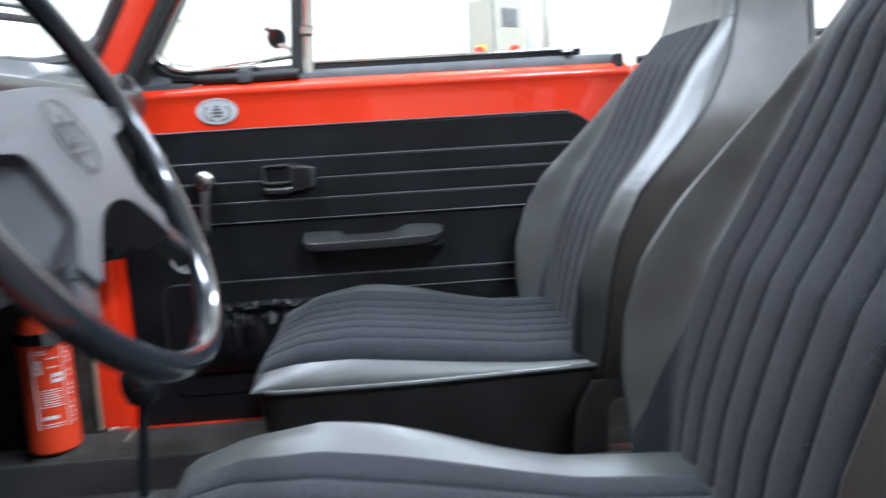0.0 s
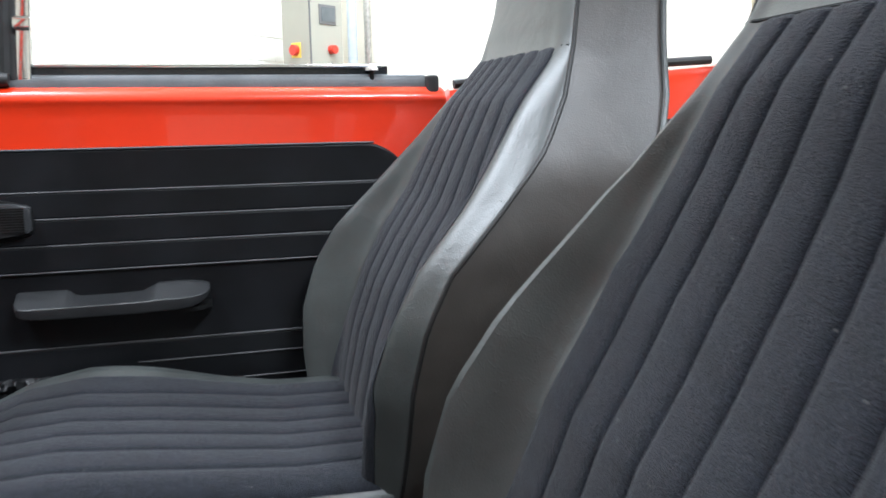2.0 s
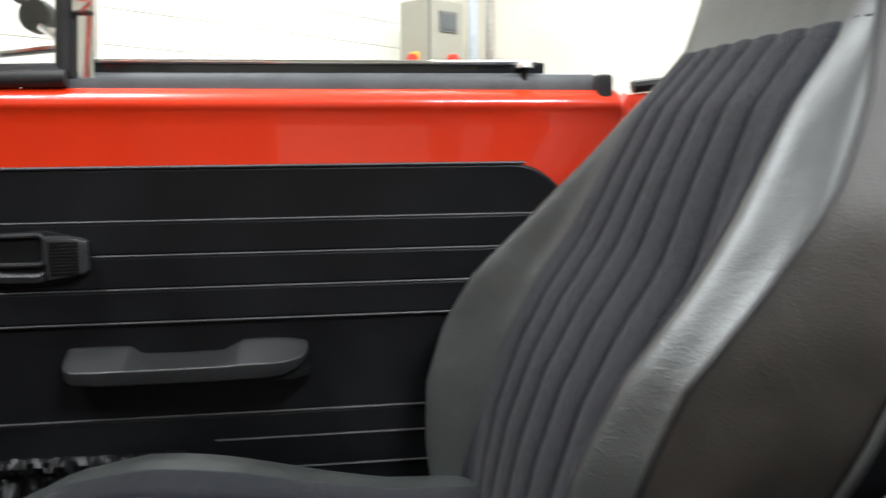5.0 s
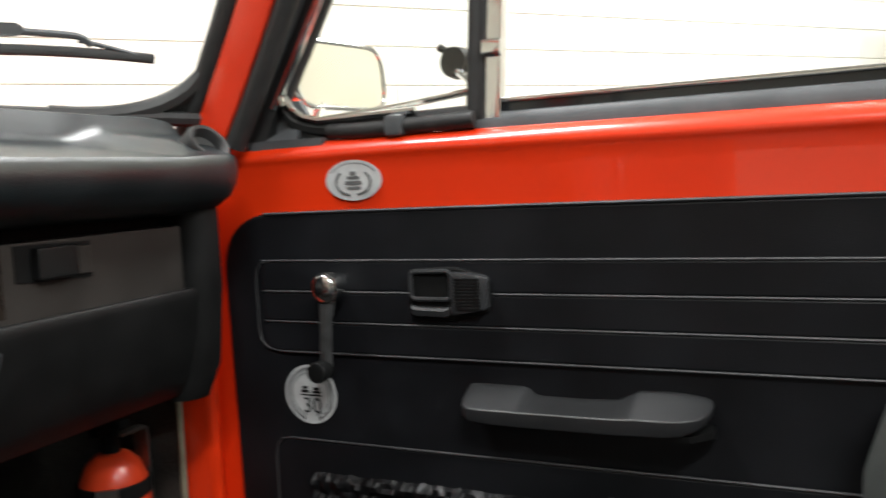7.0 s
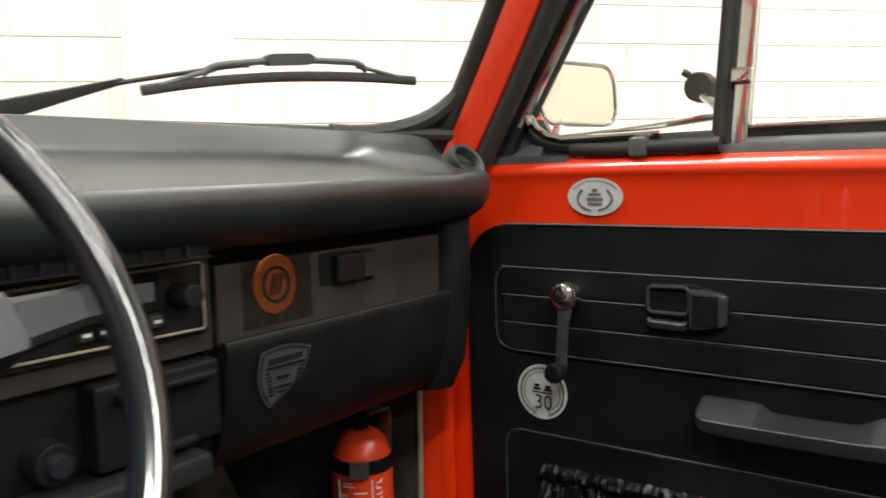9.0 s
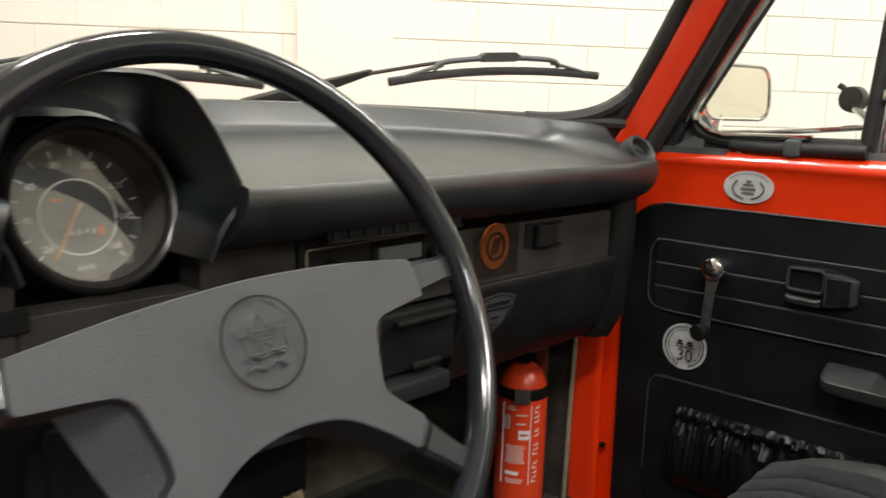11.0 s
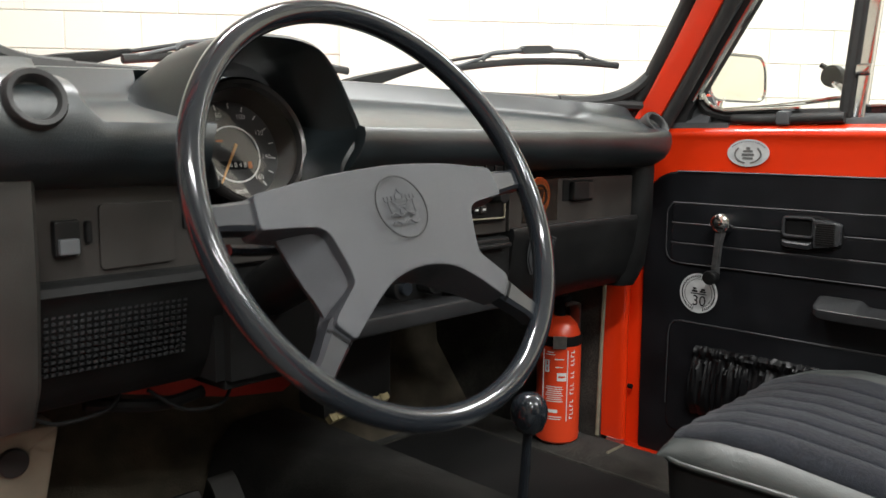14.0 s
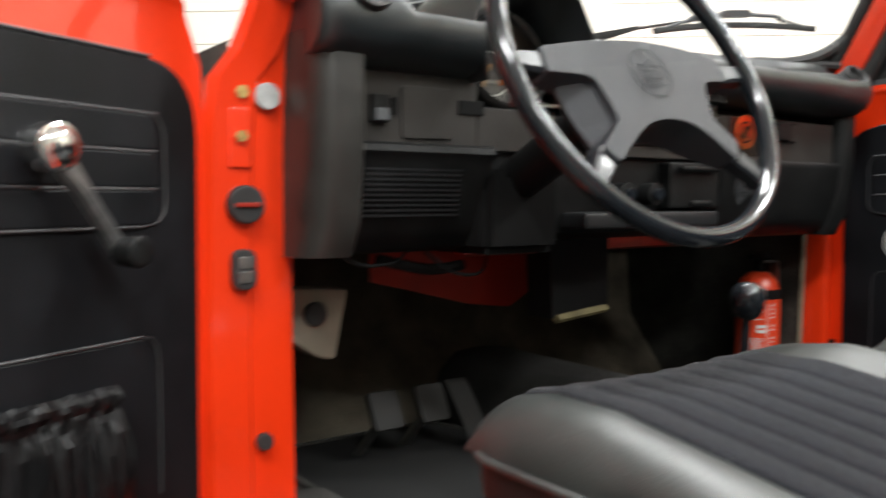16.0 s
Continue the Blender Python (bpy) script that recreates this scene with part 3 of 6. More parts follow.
slab(bm, round_poly([(-0.775, 0.617), (-0.745, 0.617), (-0.745, 0.667), (-0.775, 0.667)], 0.0145, 6), lambda a, b, d: Vector((a, 0.545 - d, b)), 0.0, 0.013, 0.003)
part("check_plate", bm, RUBBER, car, "oval black door check surround")
bm = bmesh.new()
for za, zb_ in ((0.626, 0.640), (0.644, 0.658)):
    for xa in (-0.7675, -0.7585):
        box(bm, xa, xa + 0.006, 0.5295, 0.533, za, zb_, 0.001)
part("check_insert", bm, STEEL, car, "steel door check insert")
bm = bmesh.new()
cyl(bm, (-0.735, 0.545, 0.425), (-0.735, 0.536, 0.425), 0.011, n=16, rim=0.002)
part("drain_plug", bm, RUBBER, car, "small black drain plug")
bm = bmesh.new()
cyl(bm, (0.593, 0.552, 0.417), (0.593, 0.543, 0.417), 0.005, n=12)
part("pillar_screw", bm, INK, car, "small dark screw in the pillar")


# ---------------------------------------------------------------- doors
def build_door(m, label, crank_turn, cut=0.0, shift=(0.0, 0.0, 1.0)):
    """A door in its own axes: x back from the hinge, y outwards from the trim's face, z up."""
    base = m @ Vector((0.4, 0.03, 0.3))
    d = thing("car_door", label, "car door", base, group="car doors")
    P = lambda a, z, y: Vector((a, y, z))

    def dp(name, bm, mat, parent=d, label="", smooth=True):
        return part(name, bm, mat, parent, label, smooth, m)

    # metal: inner frame band and outer skin
    bm = bmesh.new()
    prof = [(0.010, 0.262), (0.006, 0.60), (0.006, 0.885), (0.004, 0.925), (0.0035, 0.942), (0.0005, 0.948), (-0.001, 0.953), (0.0005, 0.959), (0.006, 0.966), (0.016, 0.972), (0.030, 0.968), (0.070, 0.955), (0.085, 0.90), (0.095, 0.70), (0.09, 0.45), (0.07, 0.262)]
    rings = []
    for a, dz in ((0.0, -0.004), (0.006, 0), (0.30, 0.003), (0.85, 0.001), (1.07, 0), (1.076, -0.004)):
        rings.append([Vector((a + (cut * max(0.0, z - 0.84) if a < 0.05 else 0), y, z + (dz if z > 0.9 else 0))) for y, z in prof])
    loft(bm, rings)
    dp("door_shell", bm, RED, label="orange-red painted steel shell")
    # trim board with rounded corners
    out = round_poly([(0.033, 0.882), (0.962, 0.882), (1.01, 0.84), (1.01, 0.268), (0.040, 0.268)], [0.085, 0.05, 0.03, 0.03, 0.03], 10)
    bm = bmesh.new()
    slab(bm, out, P, 0.008, -0.001, 0.004)
    dp("trim_panel", bm, TRIM, label="black grained vinyl door trim", smooth=False)
    bm = bmesh.new()
    edge = [Vector((p[0], -0.0005, p[1])) for p in out if p[1] > 0.80]
    tube(bm, smooth_path([(0.105, -0.001, 0.8815), (0.3, -0.001, 0.8825), (0.95, -0.001, 0.8825)], 3), 0.0022, 6)
    dp("trim_edge", bm, ARMGREY, label="light edge of the trim")
    # padded bars with valleys between
    bars = ((0.780, 0.818), (0.7395, 0.777), (0.699, 0.7365))
    for i, (z0, z1) in enumerate(bars):
        bm = bmesh.new()
        o = round_poly([(0.100, z0), (0.98, z0), (0.98, z1), (0.100, z1)], [0.024 if i == 2 else 0.010, 0.010, 0.010, 0.016 if i == 0 else 0.010], 5)
        slab(bm, o, P, 0.0, -0.0055, 0.0022)
        dp("padded_bar", bm, TRIM, smooth=False)
    bm = bmesh.new()
    slab(bm, round_poly([(0.105, 0.345), (0.98, 0.345), (0.98, 0.577), (0.105, 0.577)], [0.03, 0.01, 0.01, 0.03], 6), P, 0.0, -0.0045, 0.0022)
    dp("lower_pad", bm, TRIM, smooth=False)
    # Light grey beads paint the highlight along the welded grooves.
    for z, a0 in ((0.8195, 0.10), (0.7785, 0.10), (0.738, 0.10), (0.6975, 0.12), (0.579, 0.125), (0.545, 0.56), (0.505, 0.59), (0.47, 0.60)):
        bm = bmesh.new()
        tube(bm, [(a0, -0.004, z), (a0 + 0.02, -0.005, z), (0.98, -0.005, z)], 0.0016, 6)
        dp("weld_line_glint", bm, ARMGREY)
    bm = bmesh.new()
    tube(bm, [Vector((a, -0.004, z)) for a, z in ((0.112, 0.8195), (0.098, 0.8165), (0.090, 0.806), (0.088, 0.795), (0.088, 0.725), (0.091, 0.711), (0.101, 0.701), (0.122, 0.6975))], 0.0015, 6, up=(0, 1, 0))
    dp("weld_border_glint", bm, ARMGREY)
    bm = bmesh.new()
    tube(bm, [Vector((a, -0.004, z)) for a, z in ((0.130, 0.579), (0.114, 0.576), (0.105, 0.566), (0.102, 0.550), (0.102, 0.40))], 0.0015, 6, up=(0, 1, 0))
    dp("weld_border_glint", bm, ARMGREY)
    # armrest pull
    bm = bmesh.new()
    rings = []
    for a, dep, zb, zf, zt in ((0.398, 0.028, 0.650, 0.656, 0.667), (0.403, 0.042, 0.640, 0.653, 0.669), (0.413, 0.048, 0.635, 0.651, 0.6695), (0.440, 0.050, 0.6335, 0.651, 0.6695), (0.470, 0.050, 0.633, 0.651, 0.669),
                           (0.476, 0.050, 0.633, 0.651, 0.667), (0.484, 0.050, 0.633, 0.651, 0.6605), (0.492, 0.050, 0.633, 0.651, 0.659), (0.540, 0.050, 0.633, 0.651, 0.6585), (0.585, 0.050, 0.633, 0.6515, 0.660),
                           (0.600, 0.050, 0.6335, 0.652, 0.667), (0.610, 0.050, 0.634, 0.653, 0.672), (0.640, 0.050, 0.6345, 0.653, 0.673), (0.662, 0.048, 0.637, 0.654, 0.672), (0.678, 0.042, 0.643, 0.656, 0.670), (0.686, 0.032, 0.649, 0.658, 0.668), (0.690, 0.020, 0.655, 0.660, 0.665)):
        a = 0.394 + (a - 0.398) * 0.966
        rings.append([Vector((a, 0.0, zb + 0.004)), Vector((a, -dep * 0.78, zb)), Vector((a, -dep + 0.0015, zb + 0.001)), Vector((a, -dep, zb + 0.003)), Vector((a, -dep, zf - 0.0015)), Vector((a, -dep + 0.001, zf)),
                      Vector((a, -dep + 0.003, zf + 0.001)), Vector((a, -dep * 0.12, zt - 0.001)), Vector((a, -dep * 0.06, zt)), Vector((a, 0.0, zt))])
    loft(bm, rings)
    arm = dp("armrest", bm, ARMREST, label="dark grey moulded pull handle")
    # Dark strip below the handle stands in for its shadow.
    bm = bmesh.new()
    loft(bm, [[Vector((a, 0.0, 0.640)), Vector((a, -dd, 0.637)), Vector((a, -dd, 0.630)), Vector((a, 0.0, 0.624))] for a, dd in ((0.411, 0.02), (0.436, 0.040), (0.657, 0.042), (0.678, 0.02))])
    dp("arm_shadow_strip", bm, PLASTIC, arm)
    # inner release: black plate paints cup shade; raised rim, lip below, ribbed lever beside
    bm = bmesh.new()
    slab(bm, round_poly([(0.320, 0.748), (0.382, 0.745), (0.427, 0.757), (0.430, 0.770), (0.428, 0.800), (0.384, 0.812), (0.320, 0.809)], [0.012, 0.006, 0.008, 0.006, 0.008, 0.006, 0.012], 5), P, 0.0, -0.010, 0.004)
    hb = dp("release_bezel", bm, PLASTIC, label="black release surround")
    cup = round_poly([(0.326, 0.7725), (0.380, 0.7725), (0.380, 0.807), (0.326, 0.806)], 0.008, 5)
    bm = bmesh.new()
    slab(bm, cup, P, -0.0090, -0.0106)
    rc = dp("recess_shade", bm, INK, hb, "black plate for the release hollow's shade")
    bm = bmesh.new()
    tube(bm, [Vector((a, -0.0125, z)) for a, z in cup], 0.0030, 8, loop=True, up=(0, 1, 0))
    dp("recess_rim", bm, HANDLE, rc, "worn shiny rim")
    bm = bmesh.new()
    loft(bm, [[Vector((a, -0.008, z + 0.004)), Vector((a, -0.017, z + 0.003)), Vector((a, -0.019, z)), Vector((a, -0.017, z - 0.007)), Vector((a, -0.008, z - 0.009))] for a, z in ((0.327, 0.7625), (0.333, 0.760), (0.372, 0.759), (0.379, 0.762))])
    dp("lever_lip", bm, HANDLE, hb, "worn shiny lower lip")
    bm = bmesh.new()
    loft(bm, [[Vector((a, -0.006, z0)), Vector((a, -d, z0 + 0.001)), Vector((a, -d - 0.002, z0 + 0.006)), Vector((a, -d - 0.002, z1 - 0.006)), Vector((a, -d, z1 - 0.001)), Vector((a, -0.006, z1))] for a, d, z0, z1 in ((0.383, 0.018, 0.754, 0.8065), (0.405, 0.019, 0.757, 0.805), (0.421, 0.017, 0.760, 0.802), (0.427, 0.011, 0.764, 0.799))])
    lv = dp("lever", bm, HANDLE, hb, "ribbed grey-black release lever")
    bm = bmesh.new()
    for k in range(10):
        box(bm, 0.387, 0.419, -0.0222, -0.018, 0.7625 + k * 0.0039, 0.7643 + k * 0.0039)
    dp("lever_ribs", bm, PLASTIC, lv, smooth=False)
    # window crank
    CT = Matrix.Translation((0.213 + shift[0], 0, 0.787 + shift[1])) @ Matrix.Scale(shift[2], 4) @ Matrix.Rotation(radians(crank_turn), 4, "Y") @ Matrix.Translation((-0.213, 0, -0.787))
    bm = bmesh.new()
    cyl(bm, (0.213, 0.0, 0.787), (0.213, -0.020, 0.787), 0.0155, 0.0165, 28)
    cyl(bm, (0.213, -0.018, 0.787), (0.213, -0.034, 0.787), 0.0205, 0.0200, 28, 0.003)
    loft(bm, [[Vector((0.213 + r * math.cos(2 * math.pi * i / 28), y, 0.787 + r * math.sin(2 * math.pi * i / 28))) for i in range(28)] for r, y in ((0.0170, -0.0338), (0.0140, -0.0365), (0.0090, -0.0385), (0.0040, -0.0393), (0.0005, -0.0395))])
    crank = part("window_crank", bm, BOSS, d, "chrome and black window crank", True, m @ CT)
    bm = bmesh.new()
    loft(bm, [[Vector((a - w, y, z)), Vector((a + w, y, z)), Vector((a + w * 0.7, y - 0.010, z)), Vector((a - w * 0.7, y - 0.010, z))] for a, y, z, w in ((0.213, -0.020, 0.785, 0.014), (0.2125, -0.022, 0.770, 0.0115), (0.210, -0.023, 0.745, 0.0085), (0.207, -0.023, 0.700, 0.0085), (0.2055, -0.022, 0.682, 0.010))])
    bmesh.ops.bevel(bm, geom=bm.edges[:], offset=0.002, segments=2, affect="EDGES")
    part("crank_arm", bm, CRANKM, crank, "dull metal crank arm", True, m @ CT)
    bm = bmesh.new()
    cyl(bm, (0.205, -0.028, 0.682), (0.205, -0.052, 0.682), 0.0125, 0.0140, 22, 0.005)
    part("crank_knob", bm, PLASTIC, crank, "black crank knob", True, m @ CT)
    # map pocket of gathered vinyl
    bm = bmesh.new()
    rows = []
    for j, (z, dep, g) in enumerate(((0.536, 0.003, 0.001), (0.533, 0.009, 0.004), (0.528, 0.013, 0.006), (0.522, 0.014, 0.007), (0.516, 0.011, 0.006), (0.510, 0.010, 0.005), (0.503, 0.014, 0.007), (0.490, 0.019, 0.008), (0.470, 0.024, 0.008), (0.445, 0.027, 0.006), (0.42, 0.026, 0.004), (0.395, 0.010, 0.0))):
        row = []
        for i in range(161):
            a = 0.165 + 0.36 * i / 160
            k = 0.8 * noise.noise(Vector((a * 60 + 3 * noise.noise(Vector((a * 20, j * 0.3, 7))), j * 0.25, 1.3))) + 0.7 * noise.noise(Vector((a * 170, j * 0.9, 4))) + 0.45 * noise.noise(Vector((a * 90, z * 160, 9)))
            row.append(Vector((a, -0.004 - dep - g * k * 1.25, z + 0.003 * k)))
        rows.append(row)
    loft(bm, rows, closed=False)
    dp("map_pocket", bm, POCKET, label="gathered shiny black vinyl pocket")
    # sill seals and the lowered pane's upper edge
    bm = bmesh.new()
    loft(bm, [[Vector((a, y, z)) for y, z in ((0.020, 0.970), (0.020, 0.984), (0.026, 0.992), (0.034, 0.994), (0.038, 0.985), (0.038, 0.968))] for a in (0.36, 0.4, 0.7, 1.046)])
    dp("sill_seal", bm, SEAL, label="grey rubber window sill seal")
    bm = bmesh.new()
    box(bm, 0.425, 0.985, 0.040, 0.046, 0.96, 1.008, 0.001)
    dp("window_pane_edge", bm, GLOSS, label="dark edge of the lowered window")
    bm = bmesh.new()
    box(bm, 0.43, 0.975, 0.036, 0.0505, 1.004, 1.0105, 0.002)
    dp("pane_strip", bm, CHROME, label="bright strip along the lowered window")
    bm = bmesh.new()
    cyl(bm, (0.955, 0.024, 0.972), (0.955, 0.024, 1.0), 0.004, n=10)
    lb = dp("lock_button", bm, PLASTIC, label="black door lock button")
    bm = bmesh.new()
    cyl(bm, (0.955, 0.024, 1.0), (0.955, 0.024, 1.007), 0.011, 0.010, 14, 0.003)
    dp("button_cap", bm, STEEL, lb, "silver button cap")
    box_bm = rbox(1.045, 1.066, 0.004, 0.04, 0.958, 0.992, 0.006)
    dp("corner_rubber", box_bm, RUBBER, label="black rubber corner block")
    # fixed vent window: bar, raked front frame, pane, seal
    def lean(bm):
        for v in bm.verts:
            v.co.x += 0.07 * max(0.0, v.co.z - 0.985)

    bm = bmesh.new()
    box(bm, 0.417, 0.438, 0.022, 0.040, 0.965, 1.345, 0.003)
    lean(bm)
    bar = dp("window_bar", bm, CHROME, label="chrome bar behind the vent window")
    bm = bmesh.new()
    box(bm, 0.409, 0.4185, 0.020, 0.042, 0.985, 1.345, 0.003)
    lean(bm)
    dp("bar_seal", bm, RUBBER, bar)
    bm = bmesh.new()
    box(bm, 0.415, 0.441, 0.012, 0.024, 1.058, 1.078, 0.004)
    lean(bm)
    dp("bar_clip", bm, CHROME, bar, "small chrome clip")
    rake = 0.60
    loop = [(0.128, 1.030), (0.128 + rake * 0.306, 1.336), (0.428, 1.336), (0.404, 0.994), (0.185, 0.990), (0.145, 1.002)]
    lp = round_poly(loop, [0.012, 0.01, 0.01, 0.004, 0.02, 0.015], 5)
    bm = bmesh.new()
    tube(bm, [Vector((a, 0.028, z)) for a, z in lp], 0.0105, 8, loop=True, up=(0, 1, 0))
    vf = dp("vent_frame_seal", bm, RUBBER, label="black vent window rubber")
    bm = bmesh.new()
    tube(bm, [Vector((a + 0.006, 0.013, z + 0.002)) for a, z in lp[:7]] , 0.0055, 8, up=(0, 1, 0))
    tube(bm, [Vector((a, 0.019, z)) for a, z in ((0.33, 1.003), (0.19, 1.0), (0.165, 1.006), (0.148, 1.018), (0.139, 1.034))], 0.005, 8, up=(0, 1, 0))
    tube(bm, smooth_path([(0.148, 0.036, 1.006), (0.18, 0.037, 1.003), (0.29, 0.037, 1.011), (0.402, 0.037, 1.022)], 4), 0.0045, 8)
    dp("vent_frame", bm, CHROME, vf, "chrome vent window frame")
    bm = bmesh.new()
    slab(bm, lp, P, 0.029, 0.033)
    g = dp("vent_glass", bm, GLASS, vf, "clear vent window glass")
    g.visible_shadow = False
    # grey raked channel between post and vent window
    bm = bmesh.new()
    loft(bm, [[Vector((a, y, z)) for a, y in ((a0 + 0.014, 0.012), (a0 + 0.062, 0.012), (a0 + 0.062, 0.04), (a0 + 0.014, 0.04))] for a0, z in ((0.046, 0.975), (0.055, 1.0), (0.067, 1.02), (0.067 + 0.6 * 0.325, 1.345))])
    vc = dp("vent_channel", bm, RUBBER, label="black vent window channel")
    for off, yy, r, mt, lab in ((0.034, 0.010, 0.0032, SEAL, "grey lip of the channel"), (0.057, 0.012, 0.0042, CHROME, "chrome strip along the channel")):
        bm = bmesh.new()
        tube(bm, [Vector((0.067 + off + 0.6 * k * 0.325, yy, 1.02 + k * 0.325)) for k in (0.0, 0.33, 0.66, 1.0)], r, 8, up=(0, 1, 0))
        dp("channel_strip", bm, mt, vc, lab)
    bm = bmesh.new()
    loft(bm, [[Vector((a, y, z)) for a, y in ((0.082, 0.006), (0.20, 0.006), (0.20, 0.036), (0.082, 0.036))] for z in (0.965, 0.978)] )
    loft(bm, [[Vector((a0, 0.006, 0.978)), Vector((0.16, 0.006, 0.978)), Vector((0.155, 0.03, z)), Vector((a0 + 0.03, 0.03, z))] for a0, z in ((0.095, 0.98), (0.11, 1.0))])
    dp("vent_foot", bm, SEAL, label="grey plastic corner piece")
    bm = bmesh.new()
    tube(bm, [(0.205, 0.018, 0.985), (0.26, 0.014, 0.983), (0.41, 0.014, 0.986)], 0.0105, 10)
    dp("vent_sill_rubber", bm, RUBBER, label="black rubber roll under the vent window")
    bm = bmesh.new()
    box(bm, 0.292, 0.318, 0.0, 0.024, 0.972, 0.999, 0.006)
    dp("vent_pivot", bm, SEAL, label="grey pivot cover")
    bm = bmesh.new()
    slab(bm, [(0.072, 0.966), (0.205, 0.966), (0.205, 0.985), (0.170, 1.000), (0.152, 1.030), (0.100, 1.030)], P, 0.030, 0.040)
    dp("vent_corner", bm, SEAL, label="grey corner of the vent window", smooth=False)
    # vent latch with round black knob
    bm = bmesh.new()
    tube(bm, smooth_path([(0.412, 0.028, 1.005), (0.400, 0.045, 1.028), (0.372, 0.060, 1.050)], 4), [0.008, 0.008, 0.008, 0.008, 0.007, 0.007, 0.006, 0.006, 0.005], 8)
    lat = dp("vent_latch", bm, CHROME, label="chrome vent window latch")
    bm = bmesh.new()
    cyl(bm, (0.366, 0.078, 1.062), (0.364, 0.060, 1.063), 0.0205, 0.0195, 26, 0.004)
    cyl(bm, (0.352, 0.070, 1.078), (0.343, 0.068, 1.084), 0.005, n=10)
    dp("latch_knob", bm, PLASTIC, lat, "round black latch knob")
    return d


M_RIGHT = Matrix(((0, 1, 0, 0.60), (-1, 0, 0, 0.568), (0, 0, 1, 0), (0, 0, 0, 1)))
PHI = radians(62)
M_LEFT = Matrix(((-math.sin(PHI), -math.cos(PHI), 0, -0.785), (-math.cos(PHI), math.sin(PHI), 0, 0.555), (0, 0, 1, 0), (0, 0, 0, 1)))
build_door(M_RIGHT, "closed orange-red car door with black ribbed trim", 0.0)
build_door(M_LEFT, "open orange-red car door with black trim", 32.0, 0.45, (0.036, -0.012, 1.18))


def sticker_oval():
    s = thing("sticker", "oval silver club sticker on the red door", "sticker", (0.600, 0.323, 0.921))
    put = lambda a, b, d: Vector((0.6035 - d, 0.323 - a, 0.921 + b))
    bm = bmesh.new()
    slab(bm, circle2(0, 0, 0.0405, 48, 0.0258), put, 0.0, 0.0012)
    part("backing", bm, SILVER, s)
    bm = bmesh.new()
    for sgn in (-1, 1):
        pts = [put(sgn * 0.025 * math.cos(t), 0.0165 * math.sin(t) - 0.002, 0.0016) for t in np.linspace(-1.35, 0.75, 14)]
        tube(bm, pts, 0.0016, 6, up=(1, 0, 0))
    part("wreath", bm, INKGREY, s)
    bm = bmesh.new()
    for w, z0, z1 in ((0.010, -0.012, -0.008), (0.012, -0.006, -0.001), (0.009, 0.001, 0.005), (0.004, 0.006, 0.011)):
        slab(bm, [(-w, z0), (w, z0), (w, z1), (-w, z1)], put, 0.001, 0.0018)
    part("emblem", bm, INKGREY, s, smooth=False)
    bm = bmesh.new()
    for t in np.linspace(0.55, 2.6, 17):
        c = (0.036 * math.cos(t), 0.0215 * math.sin(t))
        slab(bm, [(c[0] - 0.0012, c[1] - 0.001), (c[0] + 0.0012, c[1] - 0.001), (c[0] + 0.0012, c[1] + 0.001), (c[0] - 0.0012, c[1] + 0.001)], put, 0.001, 0.0016)
    part("lettering", bm, INKGREY, s, smooth=False)


def sticker_round():
    s = thing("sticker", "round silver jubilee sticker on black door trim", "sticker", (0.60, 0.403, 0.640))
    put = lambda a, b, d: Vector((0.5985 - d, 0.405 - a, 0.640 + b))
    bm = bmesh.new()
    slab(bm, circle2(0, 0, 0.040, 48), put, 0.0, 0.0012)
    part("backing", bm, SILVER, s)
    bm = bmesh.new()
    for k in range(46):
        t = 2 * math.pi * k / 46
        if 4.4 < t < 5.0:
            continue
        for rr, w in ((0.0345, 0.0016), (0.029, 0.001)):
            c = (rr * math.cos(t), rr * math.sin(t))
            slab(bm, [(c[0] + w * math.cos(t + q), c[1] + 2.2 * w * math.sin(t + q)) for q in (0.6, 2.2, 3.7, 5.3)], put, 0.001, 0.0016)
    part("wreath", bm, INK, s, smooth=False)
    bm = bmesh.new()
    for a0, a1, z0, z1 in ((-0.014, -0.002, 0.002, 0.006), (-0.012, -0.004, 0.007, 0.011), (0.003, 0.016, 0.002, 0.005), (0.005, 0.014, 0.006, 0.010), (-0.016, 0.017, -0.002, 0.0)):
        slab(bm, [(a0, z0), (a1, z0), (a1, z1), (a0, z1)], put, 0.001, 0.0016)
    part("emblem", bm, INK, s, smooth=False)
    bm = text_bm("30", 0.030)
    part("number", bm, INK, s, m=Matrix(((0, 0, -1, 0.5970), (-1, 0, 0, 0.403), (0, 1, 0, 0.624), (0, 0, 0, 1))))


sticker_oval()
sticker_round()

# outside mirror
mir = thing("wing_mirror", "rounded chrome door mirror outside the door", "mirror", (0.66, 0.42, 0.99))
MM = Matrix.Translation((0.741, 0.414, 1.070)) @ Matrix.Rotation(radians(-13), 4, "Z") @ Matrix.Rotation(radians(-4), 4, "X")
o = round_poly([(-0.094, -0.046), (0.092, -0.046), (0.092, 0.050), (-0.094, 0.050)], 0.036, 8)
bm = bmesh.new()
slab(bm, o, lambda a, b, d: Vector((a, d, b)), 0.0, 0.028, 0.012)
part("mirror_shell", bm, CHROME, mir, m=MM)
bm = bmesh.new()
slab(bm, [(a * 0.95, b * 0.93) for a, b in o], lambda a, b, d: Vector((a, d, b)), 0.0, -0.002)
part("mirror_face", bm, MIRROR, mir, m=MM)
bm = bmesh.new()
tube(bm, [Vector((a * 0.98, -0.002, b * 0.97)) for a, b in o], 0.0035, 8, loop=True, up=(0, 1, 0))
